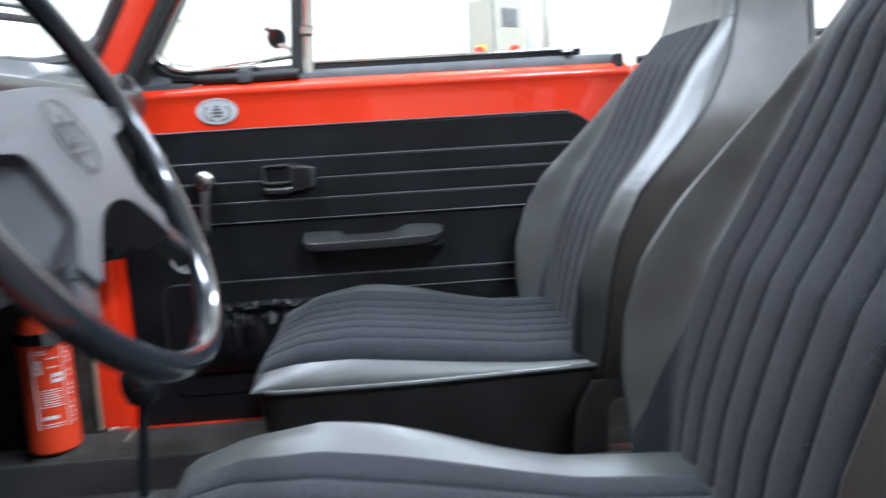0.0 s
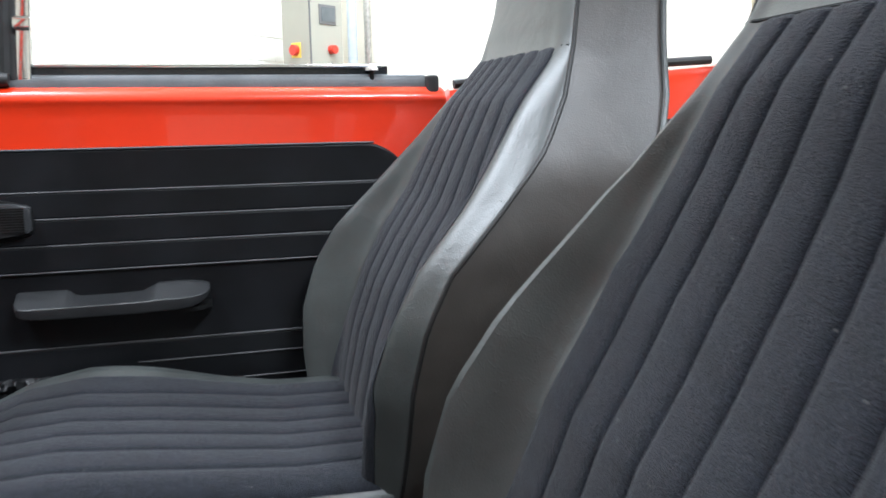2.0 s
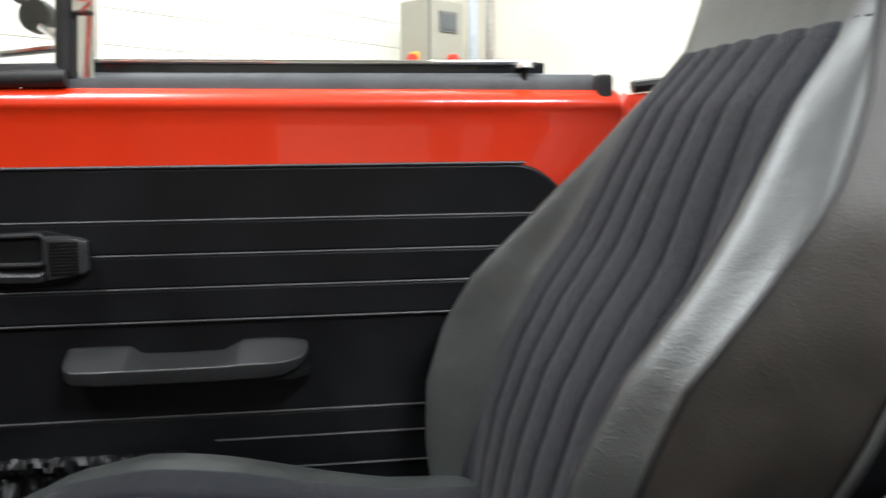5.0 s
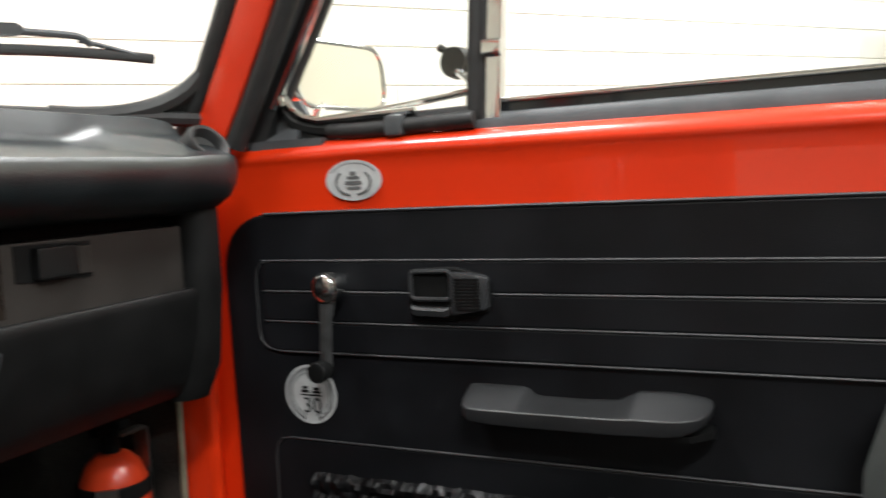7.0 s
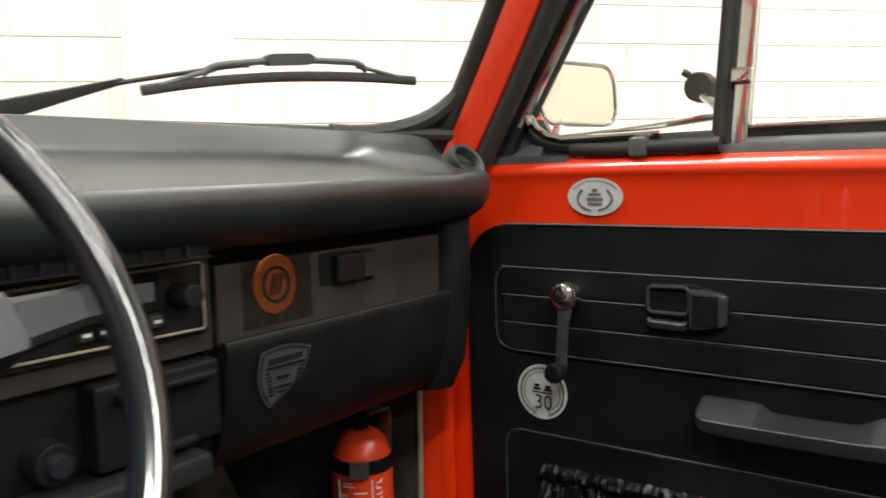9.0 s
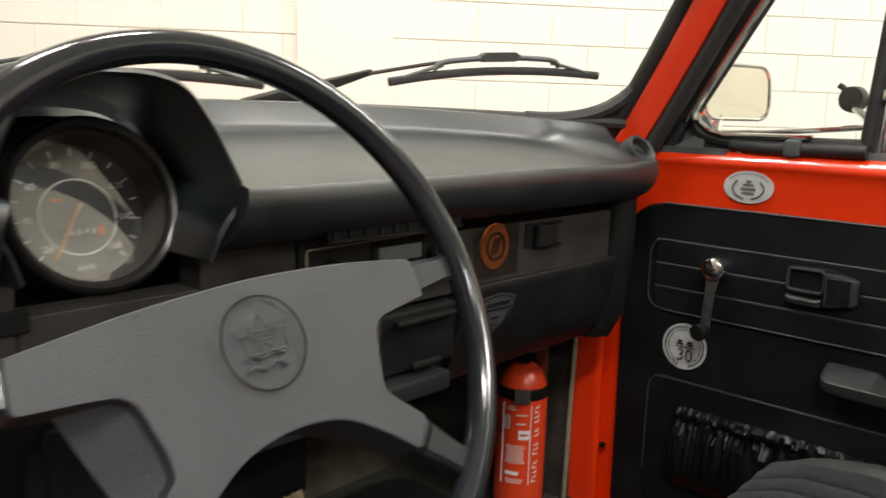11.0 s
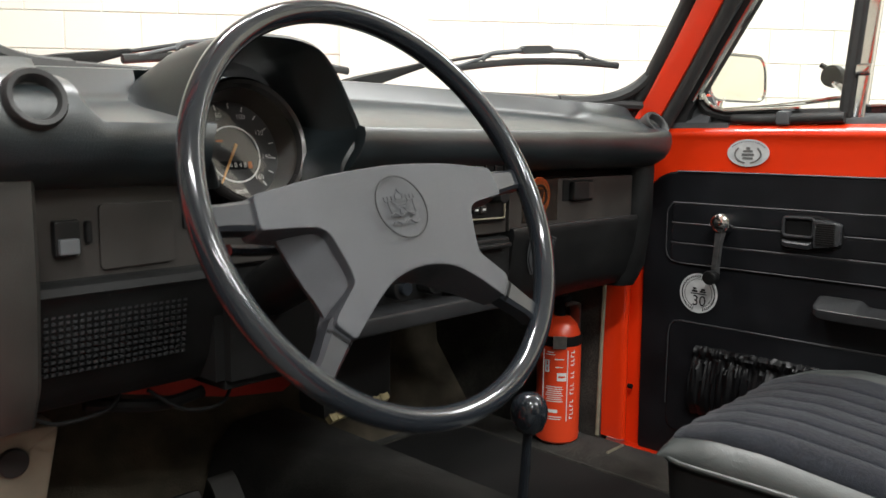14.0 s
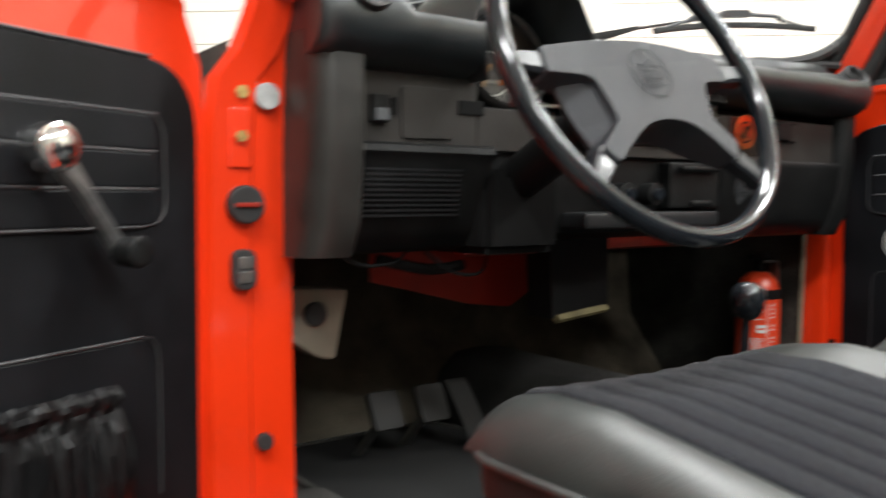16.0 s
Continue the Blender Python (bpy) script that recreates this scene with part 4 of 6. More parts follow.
part("mirror_rim", bm, CHROME, mir, m=MM)
bm = bmesh.new()
tube(bm, smooth_path([(0.66, 0.405, 0.975), (0.675, 0.42, 1.0), (0.70, 0.425, 1.03)], 4), 0.008, 8)
part("mirror_arm", bm, CHROME, mir)


# ---------------------------------------------------------------- dashboard
dash = thing("dashboard", "black padded dashboard with grey fascia", "dashboard", (XC, 0.55, 0.66))
DL, DR = -0.702, 0.523
HX = -0.356


def pad_section(x):
    sy = min(screen_y(x) - 0.012, 0.73)
    e = min(1.0, (x - DL) / 0.02, (DR - x) / 0.02)

    def up(y):
        """1 on the raised ends, 0 in the tray, whose right end runs aslant."""
        k = min(1.0, max(0.0, (x - DL - 0.100) / 0.024)) * min(1.0, max(0.0, (DR - lerp(y, (0.44, 0.66), (0.052, 0.100)) - x) / 0.045))
        k = k * k * (3 - 2 * k)
        return (1 - k) * (0.44 if x > 0 else 1.0)

    zt = 1.004 + 0.027 * (1 - (abs(x - XC) / XW) ** 2)
    gz = max(0.0, 1 - max(0.0, abs(x - HX) - 0.094) / 0.008)     # the hollow for the dial
    f = 0.430 + 0.160 * min(1.0, gz)
    tb = max(sy - 0.040, f + 0.07)
    zb = zt - 0.038
    ym = 0.5 * (tb + f)
    raw = [(sy, zt, 0), (sy - 0.010, zt + 0.003, 0), (sy - 0.018, zt + 0.0015, 0), (tb + 0.013, zb + 0.014, 0.034), (tb + 0.006, zb + 0.005, 0.036), (tb - 0.006, zb, 0.036),
           (0.5 * (tb + ym), lerp(0.75, (0, 1), (0.958, zb)) - 0.001, 0.036), (ym, lerp(0.5, (0, 1), (0.958, zb)) - 0.001, 0.036), (0.5 * (ym + f + 0.02), lerp(0.25, (0, 1), (0.958, zb)), 0.035),
           (f + 0.024, 0.9585, 0.034), (f + 0.012, 0.9580, 0.028), (f + 0.005, 0.956, 0.020), (f + 0.0015, 0.950, 0.010), (f, 0.938, 0.004), (f + 0.004, 0.922, 0),
           (f + 0.014, 0.908, 0), (f + 0.032, 0.897, 0), (f + 0.06, 0.890, 0), (0.64, 0.886, 0)]
    if x > 0:
        # the end block slopes back from the front edge to its flat top
        raw = [(y, z, h if y > f + 0.06 else h * lerp(y - f, (0.0, 0.014, 0.05), (0.30, 0.35, 0.95))) for y, z, h in raw]
    tray_f = [(y, z + h * up(y)) for y, z, h in raw]
    c = Vector((0.54, 0.95))
    out = []
    for y, z in tray_f:
        q = c + (Vector((y, z)) - c) * (0.90 + 0.10 * max(0.0, e) ** 0.5)
        # the hollow narrows downwards on the right and widens on the left
        near = max(0.0, 1 - abs(abs(x - HX) - 0.098) / 0.07)
        shift = lerp(z, (0.886, 0.935, 0.957), (-0.022, -0.006, 0.0)) if x > HX else lerp(z, (0.886, 0.935, 0.957), (-0.004, -0.010, 0.0))
        out.append(Vector((x + shift * near, q.x, q.y)))
    return out


xs = [DL, DL + 0.004, DL + 0.01, DL + 0.02] + sorted(list(np.linspace(DL + 0.04, DR - 0.04, 110)) + [HX + sg * q for sg in (-1, 1) for q in (0.088, 0.094, 0.0967, 0.0993, 0.102, 0.106)] + [DR - 0.13 + 0.007 * k for k in range(12)]) + [DR - 0.02, DR - 0.01, DR - 0.004, DR]
bm = bmesh.new()
loft(bm, [pad_section(float(x)) for x in xs])
part("dash_pad", bm, PAD, dash, "black grained padded dash top")

# fascia between pad and lower panel
part("fascia", rbox(-0.635, -0.440, 0.490, 0.53, 0.795, 0.892, 0.002), FASCIA, dash, "dark grey fascia strip")
part("fascia", rbox(-0.2725, 0.090, 0.490, 0.53, 0.795, 0.890, 0.002), FASCIA, dash, "dark grey fascia strip")
part("fascia", rbox(0.096, 0.470, 0.489, 0.53, 0.795, 0.877, 0.003), FASCIA, dash, "dark grey glove box fascia")
# Black block stands in for the shaded gap over the glove box fascia.
part("fascia_gap_shade", rbox(0.0, 0.475, 0.520, 0.54, 0.80, 0.90), INK, dash, smooth=False)
part("fascia", rbox(-0.439, -0.2735, 0.491, 0.53, 0.795, 0.855, 0.002), FASCIA, dash, "dark grey fascia strip")


def lower_section(x, y0, lip=0.012):
    return [Vector((x, 0.53, 0.802)), Vector((x, y0, 0.800)), Vector((x, y0 - lip * 0.8, 0.796)), Vector((x, y0 - lip, 0.788)), Vector((x, y0 - lip * 0.4, 0.780)),
            Vector((x, y0 + 0.004, 0.74)), Vector((x, y0 + 0.018, 0.69)), Vector((x, y0 + 0.035, 0.664)), Vector((x, y0 + 0.06, 0.655)), Vector((x, 0.60, 0.655))]


bm = bmesh.new()
loft(bm, [lower_section(float(x), 0.478) for x in np.linspace(-0.66, -0.425, 4)])
part("lower_panel", bm, PLASTIC, dash, "black lower panel with perforated grille")
bm = bmesh.new()
loft(bm, [lower_section(float(x), 0.482, 0.003) for x in np.linspace(0.098, 0.485, 4)])
glove = part("glove_box", bm, PLASTIC, dash, "black glove box door with stickers")
bm = bmesh.new()
loft(bm, [[Vector((x, 0.545, 0.84)), Vector((x, 0.505, 0.805)), Vector((x, 0.500, 0.74)), Vector((x, 0.515, 0.675)), Vector((x, 0.60, 0.66))] for x in (-0.425, 0.098)], closed=False)
part("centre_panel", bm, PLASTIC, dash, "black centre panel")
# end cheeks
for x0, x1, y0 in ((-0.703, -0.635, 0.455), (0.470, 0.518, 0.468)):
    bm = bmesh.new()
    rings = []
    for z, dy, dx in ((0.655, 0.035, 0.0), (0.70, 0.012, 0.0), (0.80, 0.0, 0.0), (0.90, 0.0, 0.0), (0.93, 0.004, 0.0)):
        rings.append([Vector((x0, 0.60, z)), Vector((x0, y0 + dy + 0.03, z)), Vector((x0 + 0.012, y0 + dy + 0.008, z)), Vector((x0 + 0.03, y0 + dy, z)), Vector((x1 - 0.005, y0 + dy, z)), Vector((x1, y0 + dy + 0.006, z)), Vector((x1, 0.60, z))])
    loft(bm, rings)
    # Left end's colour is lightened for the light on it; the right stays dark.
    part("end_cheek", bm, CHEEK_LIT if x0 < 0 else PLASTIC, dash, "grained black end of the dashboard")

# round vents at both ends
for x, nrm in ((-0.640, Vector((0.05, -1, 0.30))), (0.491, Vector((-0.10, -0.80, 0.60)))):
    nrm.normalize()
    c = Vector((x, 0.444, 0.972)) + nrm * 0.010 if x < 0 else Vector((x, 0.457, 0.972))
    d, a, b = ring_frame(c, c + nrm)
    bm = bmesh.new()
    rr = [(0.029, -0.035), (0.0285, 0.002), (0.026, 0.007), (0.0215, 0.006), (0.019, 0.001), (0.018, -0.006), (0.001, -0.011)]
    loft(bm, [[c + nrm * h + (a * math.cos(t) + b * math.sin(t)) * r for t in [2 * math.pi * i / 32 for i in range(32)]] for r, h in rr])
    part("air_vent", bm, RUBBER, dash, "round black demister vent")

# perforated loudspeaker grille
bm = bmesh.new()
for i in range(22):
    for j in range(11):
        x = -0.628 + i * 0.0070
        z = 0.705 + j * 0.0066
        y = 0.478 + 0.004 * (0.78 - z) / 0.04 + (0.004 if z < 0.74 else 0) * (0.74 - z) / 0.05
        box(bm, x, x + 0.0042, y - 0.0035, y + 0.004, z, z + 0.0030)
part("grille_ribs", bm, ARMREST, dash, "raised ribs of the grille", smooth=False)

# headlamp switch, blank plate
sw = part("light_switch", rbox(-0.612, -0.586, 0.481, 0.495, 0.824, 0.860, 0.003), PLASTIC, dash, "black rocker switch")
part("rocker", rbox(-0.609, -0.589, 0.476, 0.488, 0.826, 0.842, 0.002), SEAL, sw, "pale lit rocker face")
part("dimmer_wheel", rbox(-0.580, -0.573, 0.483, 0.495, 0.835, 0.858, 0.003), INK, dash)
bm = bmesh.new()
put = lambda a, b, d: Vector((a, 0.4895 - d, b))
slab(bm, round_poly([(-0.565, 0.806), (-0.483, 0.808), (-0.483, 0.874), (-0.565, 0.874)], 0.006, 4), put, 0, 0.003, 0.001)
part("blank_plate", bm, FASCIA, dash, "blank cover plate")
# Black box set on the fascia as the shade inside a recess.
part("plate_recess_shade", rbox(-0.472, -0.43, 0.487, 0.495, 0.842, 0.862, 0.002), INK, dash)

# glove box latch, badge, shield
# Black sheet as the shade in the latch hollow; nothing is sunk.
bm = bmesh.new()
slab(bm, [(0.240, 0.838), (0.331, 0.834), (0.331, 0.872), (0.240, 0.874)], put, 0.0, 0.002)
lt = part("latch_recess_shade", bm, INK, dash)
part("latch_tongue", rbox(0.258, 0.306, 0.476, 0.490, 0.838, 0.871, 0.004), PLASTIC, lt, "black latch tongue")
part("latch_end", rbox(0.312, 0.330, 0.484, 0.490, 0.838, 0.868, 0.002), FASCIA, lt)
bm = bmesh.new()
slab(bm, [(0.128, 0.806), (0.226, 0.806), (0.226, 0.876), (0.128, 0.876)], put, 0, 0.0009)
part("clear_tape", bm, TAPE, dash, "glossy clear tape patch", smooth=False)
bm = bmesh.new()
slab(bm, circle2(0.172, 0.849, 0.0300, 40, 0.0320), put, 0.0005, 0.003, 0.001)
bd = part("badge", bm, BADGE, dash, "round orange enamel badge")
bm = bmesh.new()
tube(bm, [put(a, b, 0.0035) for a, b in circle2(0.172, 0.849, 0.018, 30)], 0.0016, 6, loop=True, up=(0, 1, 0))
for k in (-1, 0, 1):
    tube(bm, [put(0.172 + k * 0.006 - 0.003, 0.838, 0.0035), put(0.172 + k * 0.006 + 0.003, 0.860, 0.0035)], 0.0013, 6, up=(0, 1, 0))
part("badge_mark", bm, INK, bd)
SHIELD = material("grey_print", (0.048, 0.050, 0.053), 0.5, var=0.15, scale=200)
sh = thing("sticker", "dark grey shield sticker on the glove box", "sticker", (0.17, 0.482, 0.75))
puts = lambda a, b, d: Vector((a, lerp(b, (0.664, 0.69, 0.74, 0.78, 0.80), (0.517, 0.500, 0.486, 0.478, 0.470)) - d - 0.0012, b))
shield = round_poly([(0.137, 0.783), (0.172, 0.788), (0.210, 0.778), (0.204, 0.748), (0.158, 0.716), (0.135, 0.745)], [0.003, 0.02, 0.003, 0.03, 0.004, 0.02], 5)
bm = bmesh.new()
slab(bm, shield, puts, 0, 0.0012)
part("backing", bm, SHIELD, sh, smooth=False)
cx, cz = 0.170, 0.754
inset = [(cx + (a - cx) * 0.90, cz + (b - cz) * 0.90) for a, b in shield]
bm = bmesh.new()
tube(bm, [puts(a, b, 0.0012) for a, b in inset], 0.0009, 6, loop=True, up=(0, 1, 0))
part("border_line", bm, INK, sh)
bm = bmesh.new()
for a0, a1, b0, b1 in ((0.145, 0.201, 0.7625, 0.7645), (0.163, 0.180, 0.750, 0.7525), (0.160, 0.183, 0.7400, 0.7415), (0.165, 0.178, 0.7340, 0.7352)):
    slab(bm, [(a0, b0), (a1, b0 - 0.001), (a1, b1 - 0.001), (a0, b1)], puts, 0.001, 0.0022)
for k in range(8):
    a0 = 0.149 + k * 0.0062
    slab(bm, [(a0, 0.7675), (a0 + 0.0038, 0.7674), (a0 + 0.0038, 0.7735), (a0, 0.7736)], puts, 0.001, 0.0022)
for k in range(7):
    for a0, sg in ((0.1475, 1), (0.1945, -1)):
        b0 = 0.757 - k * 0.0042
        a1 = a0 + sg * k * 0.0013
        slab(bm, [(a1, b0), (a1 + 0.004, b0), (a1 + 0.004, b0 + 0.0018), (a1, b0 + 0.0018)], puts, 0.001, 0.0022)
part("lettering", bm, INK, sh, "dark unreadable print", smooth=False)

# radio with pale frame
radio = part("radio", rbox(-0.160, 0.082, 0.484, 0.52, 0.815, 0.892, 0.002), PLASTIC, dash, "black car radio with pale frame")
bm = bmesh.new()
tube(bm, [put(a, b, 0.008) for a, b in round_poly([(-0.152, 0.823), (0.075, 0.820), (0.075, 0.884), (-0.152, 0.880)], 0.004, 3)], 0.0015, 6, loop=True, up=(0, 1, 0))
part("radio_frame", bm, PIPING, radio, "pale metal frame")
for x in (0.048, -0.118):
    bm = bmesh.new()
    cyl(bm, (x, 0.484, 0.856), (x, 0.458, 0.856), 0.0125, 0.0115, 22, 0.003)
    part("radio_knob", bm, PLASTIC, radio, "black radio knob")
part("display_frame", rbox(-0.058, 0.028, 0.4805, 0.485, 0.845, 0.879, 0.002), INK, radio, "black display surround")
part("radio_display", rbox(-0.05, 0.020, 0.4785, 0.481, 0.854, 0.872, 0.001), SEAL, radio, "pale grey display")
for k in range(5):
    rk = part("radio_key", rbox(-0.055 + k * 0.017, -0.042 + k * 0.017, 0.476, 0.486, 0.830, 0.842, 0.002), INK if k % 2 else FASCIA, radio)
    part("key_print", rbox(-0.052 + k * 0.017, -0.045 + k * 0.017, 0.4752, 0.4762, 0.8345, 0.8375), SILVER, rk, smooth=False)
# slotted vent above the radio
# The slot is a solid block with its inner shade in the black colour.
part("demist_slot_shade", rbox(-0.147, 0.062, 0.452, 0.47, 0.893, 0.909, 0.002), INK, dash)
for k in range(9):
    part("slot_fin", rbox(-0.142 + k * 0.022, -0.138 + k * 0.022, 0.449, 0.46, 0.894, 0.908), PLASTIC, dash, smooth=False)
part("slot_sill", rbox(-0.147, 0.062, 0.450, 0.454, 0.891, 0.8935), PLASTIC, dash, smooth=False)
# lower centre: ledge and two round knobs, ashtray
part("centre_ledge", rbox(-0.26, 0.06, 0.458, 0.52, 0.682, 0.708, 0.006), ARMREST, dash, "dark grey ledge under the knobs")
for x in (-0.150, -0.083):
    bm = bmesh.new()
    cyl(bm, (x, 0.50, 0.736), (x, 0.474, 0.736), 0.018, n=24, rim=0.003)
    kn = part("control_knob", bm, PLASTIC, dash, "round black heater knob")
    bm = bmesh.new()
    cyl(bm, (x, 0.475, 0.736), (x, 0.466, 0.736), 0.010, n=18, rim=0.002)
    part("knob_centre", bm, GLOSS, kn)
ash = part("ashtray", rbox(-0.045, 0.088, 0.478, 0.52, 0.712, 0.790, 0.006), PLASTIC, dash, "black ashtray front")
part("ashtray_lip", rbox(-0.03, 0.075, 0.464, 0.475, 0.775, 0.783, 0.003), PLASTIC, ash)
part("ashtray_pull", rbox(0.0, 0.05, 0.466, 0.475, 0.716, 0.726, 0.004), PLASTIC, ash)

# instrument: hood, dial, ring, needle, figures
G = Vector((-0.347, 0.560, 0.932))
TILT = radians(16)
GU, GV, GN = Vector((1, 0, 0)), Vector((0, math.sin(TILT), math.cos(TILT))), Vector((0, -math.cos(TILT), math.sin(TILT)))
gp = lambda a, b, d: G + GU * a * 0.98 + GV * b * 0.98 + GN * d
gf = lambda a, b, d: G + GU * a * 0.90 + GV * b * 0.90 + GN * (d - 0.024)      # the sunken face
spd = thing("speedometer", "round speedometer with pale figures in a black hood", "speedometer", G)
bm = bmesh.new()
slab(bm, circle2(0, 0, 0.076, 56), gf, -0.02, 0.0)
part("dial", bm, DIAL, spd, "dark grey dial")
bm = bmesh.new()
n = 64
loft(bm, [[gp(r * math.cos(2 * math.pi * i / n), r * math.sin(2 * math.pi * i / n), h) for i in range(n)] for r, h in ((0.0665, -0.026), (0.0725, 0.012))], caps=False)
part("inner_bezel", bm, BRONZE, spd, "bronze inner ring")
bm = bmesh.new()
loft(bm, [[gp(r * math.cos(2 * math.pi * i / n), r * math.sin(2 * math.pi * i / n), h) for i in range(n)] for r, h in ((0.0726, 0.0125), (0.0755, 0.021), (0.080, 0.0235), (0.0845, 0.019), (0.086, 0.010), (0.086, -0.05))], caps=False)
part("bezel", bm, RING, spd, "dark ring round the dial")
bm = bmesh.new()
tube(bm, [gf(a, b, 0.001) for a, b in circle2(0, -0.006, 0.0405, 60)], 0.0011, 6, loop=True)
part("inner_ring", bm, WHITE, spd)
bm = bmesh.new()
for k in range(15):
    t = math.radians(226 - k * (276 / 14))
    l0 = 0.0605
    c, s_ = math.cos(t), math.sin(t)
    w = 0.0007
    slab(bm, [(l0 * c - w * s_, l0 * s_ + w * c), (l0 * c + w * s_, l0 * s_ - w * c), (0.0685 * c + w * s_, 0.0685 * s_ - w * c), (0.0685 * c - w * s_, 0.0685 * s_ + w * c)], gf, 0.0, 0.0012)
part("scale_marks", bm, WHITE, spd, smooth=False)
for k, tx in enumerate(("20", "40", "60", "80", "100", "120", "140", "160")):
    t = math.radians(226 - k * (276 / 7))
    bm = text_bm(tx, 0.0092)
    o_ = gf(0.0525 * math.cos(t), 0.0525 * math.sin(t), 0.0012)
    part("figure", bm, WHITE, spd, smooth=False, m=Matrix(((GU.x, GV.x, GN.x, o_.x), (GU.y, GV.y, GN.y, o_.y), (GU.z, GV.z, GN.z, o_.z), (0, 0, 0, 1))))
for tx, sz, a, b in (("km/h", 0.0085, 0.0, -0.060), ("6 8 4 8", 0.009, 0.002, -0.022)):
    o_ = gf(a, b, 0.0016)
    part("figure", text_bm(tx, sz), WHITE, spd, smooth=False, m=Matrix(((GU.x, GV.x, GN.x, o_.x), (GU.y, GV.y, GN.y, o_.y), (GU.z, GV.z, GN.z, o_.z), (0, 0, 0, 1))))
bm = bmesh.new()
slab(bm, [(-0.026, -0.028), (0.026, -0.028), (0.026, -0.016), (-0.026, -0.016)], gf, 0.0, 0.0008)
part("odometer", bm, INK, spd, smooth=False)
bm = bmesh.new()
slab(bm, [(0.019, -0.027), (0.025, -0.027), (0.025, -0.017), (0.019, -0.017)], gf, 0.0, 0.0014)
part("tenths_digit", bm, ORANGE, spd, smooth=False)
bm = bmesh.new()
slab(bm, [(-0.026, 0.012), (-0.016, 0.012), (-0.016, 0.0145), (-0.026, 0.0145)], gf, 0.0, 0.0014)
part("reserve_mark", bm, ORANGE, spd, smooth=False)
bm = bmesh.new()
t = math.radians(237)
c, s_ = math.cos(t), math.sin(t)
slab(bm, [(0.002 * s_ - 0.004 * c, -0.002 * c - 0.004 * s_ + 0.004), (-0.002 * s_ - 0.004 * c, 0.002 * c - 0.004 * s_ + 0.004), (0.058 * c - 0.0008 * s_, 0.058 * s_ + 0.0008 * c), (0.058 * c + 0.0008 * s_, 0.058 * s_ - 0.0008 * c)], gf, 0.004, 0.006)
part("needle", bm, NEEDLE, spd, "orange needle", smooth=False)
bm = bmesh.new()
slab(bm, circle2(0, 0, 0.0722, 48), gp, 0.0105, 0.0120)
ln = part("lens", bm, LENS, spd, "clear lens")
ln.visible_shadow = False

# hood over the dial: arched mouth flaring into the pad
bm = bmesh.new()
arch = round_poly([(-0.086, -0.064), (0.086, -0.064), (0.098, -0.030), (0.121, -0.002), (0.090, 0.066), (0.066, 0.100), (0.03, 0.109), (-0.03, 0.109), (-0.066, 0.100), (-0.090, 0.066), (-0.121, -0.002), (-0.098, -0.030)], [0.0, 0.0, 0.02, 0.02, 0.05, 0.04, 0.03, 0.03, 0.04, 0.05, 0.02, 0.02], 5)
HC = Vector((-0.364, 0.0, 0.950))


def hood_ring(y, sx, sz, dz, skew=0.0):
    return [Vector((HC.x + a * sx, y + b * skew + (0.30 * max(0.0, -0.012 - b) if y < 0.48 else 0.0), HC.z + dz + b * sz)) for a, b in arch[1:] + arch[:1]]


loft(bm, [hood_ring(0.640, 1.16, 0.74, -0.008), hood_ring(0.58, 1.06, 0.93, -0.002), hood_ring(0.50, 1.01, 1.0, 0.0, 0.1), hood_ring(0.452, 1.0, 1.0, 0.0, 0.12), hood_ring(0.446, 0.965, 0.965, 0.0, 0.12),
          hood_ring(0.450, 0.93, 0.93, 0.0, 0.12), hood_ring(0.50, 0.90, 0.88, -0.004, 0.15), hood_ring(0.53, 0.91, 0.86, -0.006, 0.2), hood_ring(0.575, 0.93, 0.86, -0.006, 0.2)], closed=False)
part("hood", bm, PAD, spd, "arched black padded hood")
bm = bmesh.new()
slab(bm, [(a * 0.84, b * 0.82 + 0.012) for a, b in arch], gp, -0.052, -0.049)
part("surround", bm, PLASTIC, spd)
# Added black board; hides the red panel and darkens the gap below the dial.
part("dial_well_shade", rbox(-0.55, -0.12, 0.600, 0.610, 0.700, 0.900, 0.002), INK, dash)

# ---------------------------------------------------------------- steering wheel
WC, WT, WR = Vector((-0.3645, 0.262, 0.8785)), 0.46, 0.2165
WROT = Matrix.Translation(WC) @ Matrix(((1, 0, 0, 0), (0, math.sin(WT), -math.cos(WT), 0), (0, math.cos(WT), math.sin(WT), 0), (0, 0, 0, 1))) @ Matrix.Rotation(radians(3.2), 4, "Z")
wheel = thing("steering_wheel", "black four-spoke steering wheel with grey centre pad", "steering wheel", WC)
bm = bmesh.new()
tube(bm, [(WR * math.cos(t), WR * math.sin(t), 0.0) for t in [2 * math.pi * i / 120 for i in range(120)]], 0.0118, 16, loop=True, flat=1.12)
part("rim", bm, GLOSS, wheel, "glossy black slim rim", m=WROT)
half = [(0.0, 0.042), (0.075, 0.039), (0.152, 0.030), (0.155, -0.002), (0.118, -0.006), (0.094, -0.010), (0.084, -0.050), (0.0835, -0.064), (0.116, -0.093), (0.100, -0.112), (0.068, -0.086), (0.040, -0.068), (0.0, -0.061)]
full = half + [(-a, b) for a, b in half[::-1][1:-1]]
radii = [0.02, 0.03, 0.005, 0.005, 0.01, 0.012, 0.02, 0.02, 0.005, 0.005, 0.02, 0.03, 0.03]
full_r = radii + radii[::-1][1:-1]
padp = [(a * 1.055 - 0.003, b * 1.03 - 0.006) for a, b in round_poly(full, full_r, 4)]
wp = lambda a, b, d: Vector((a, b, d - 0.35 * (a * a + b * b)))
bm = bmesh.new()
base = []
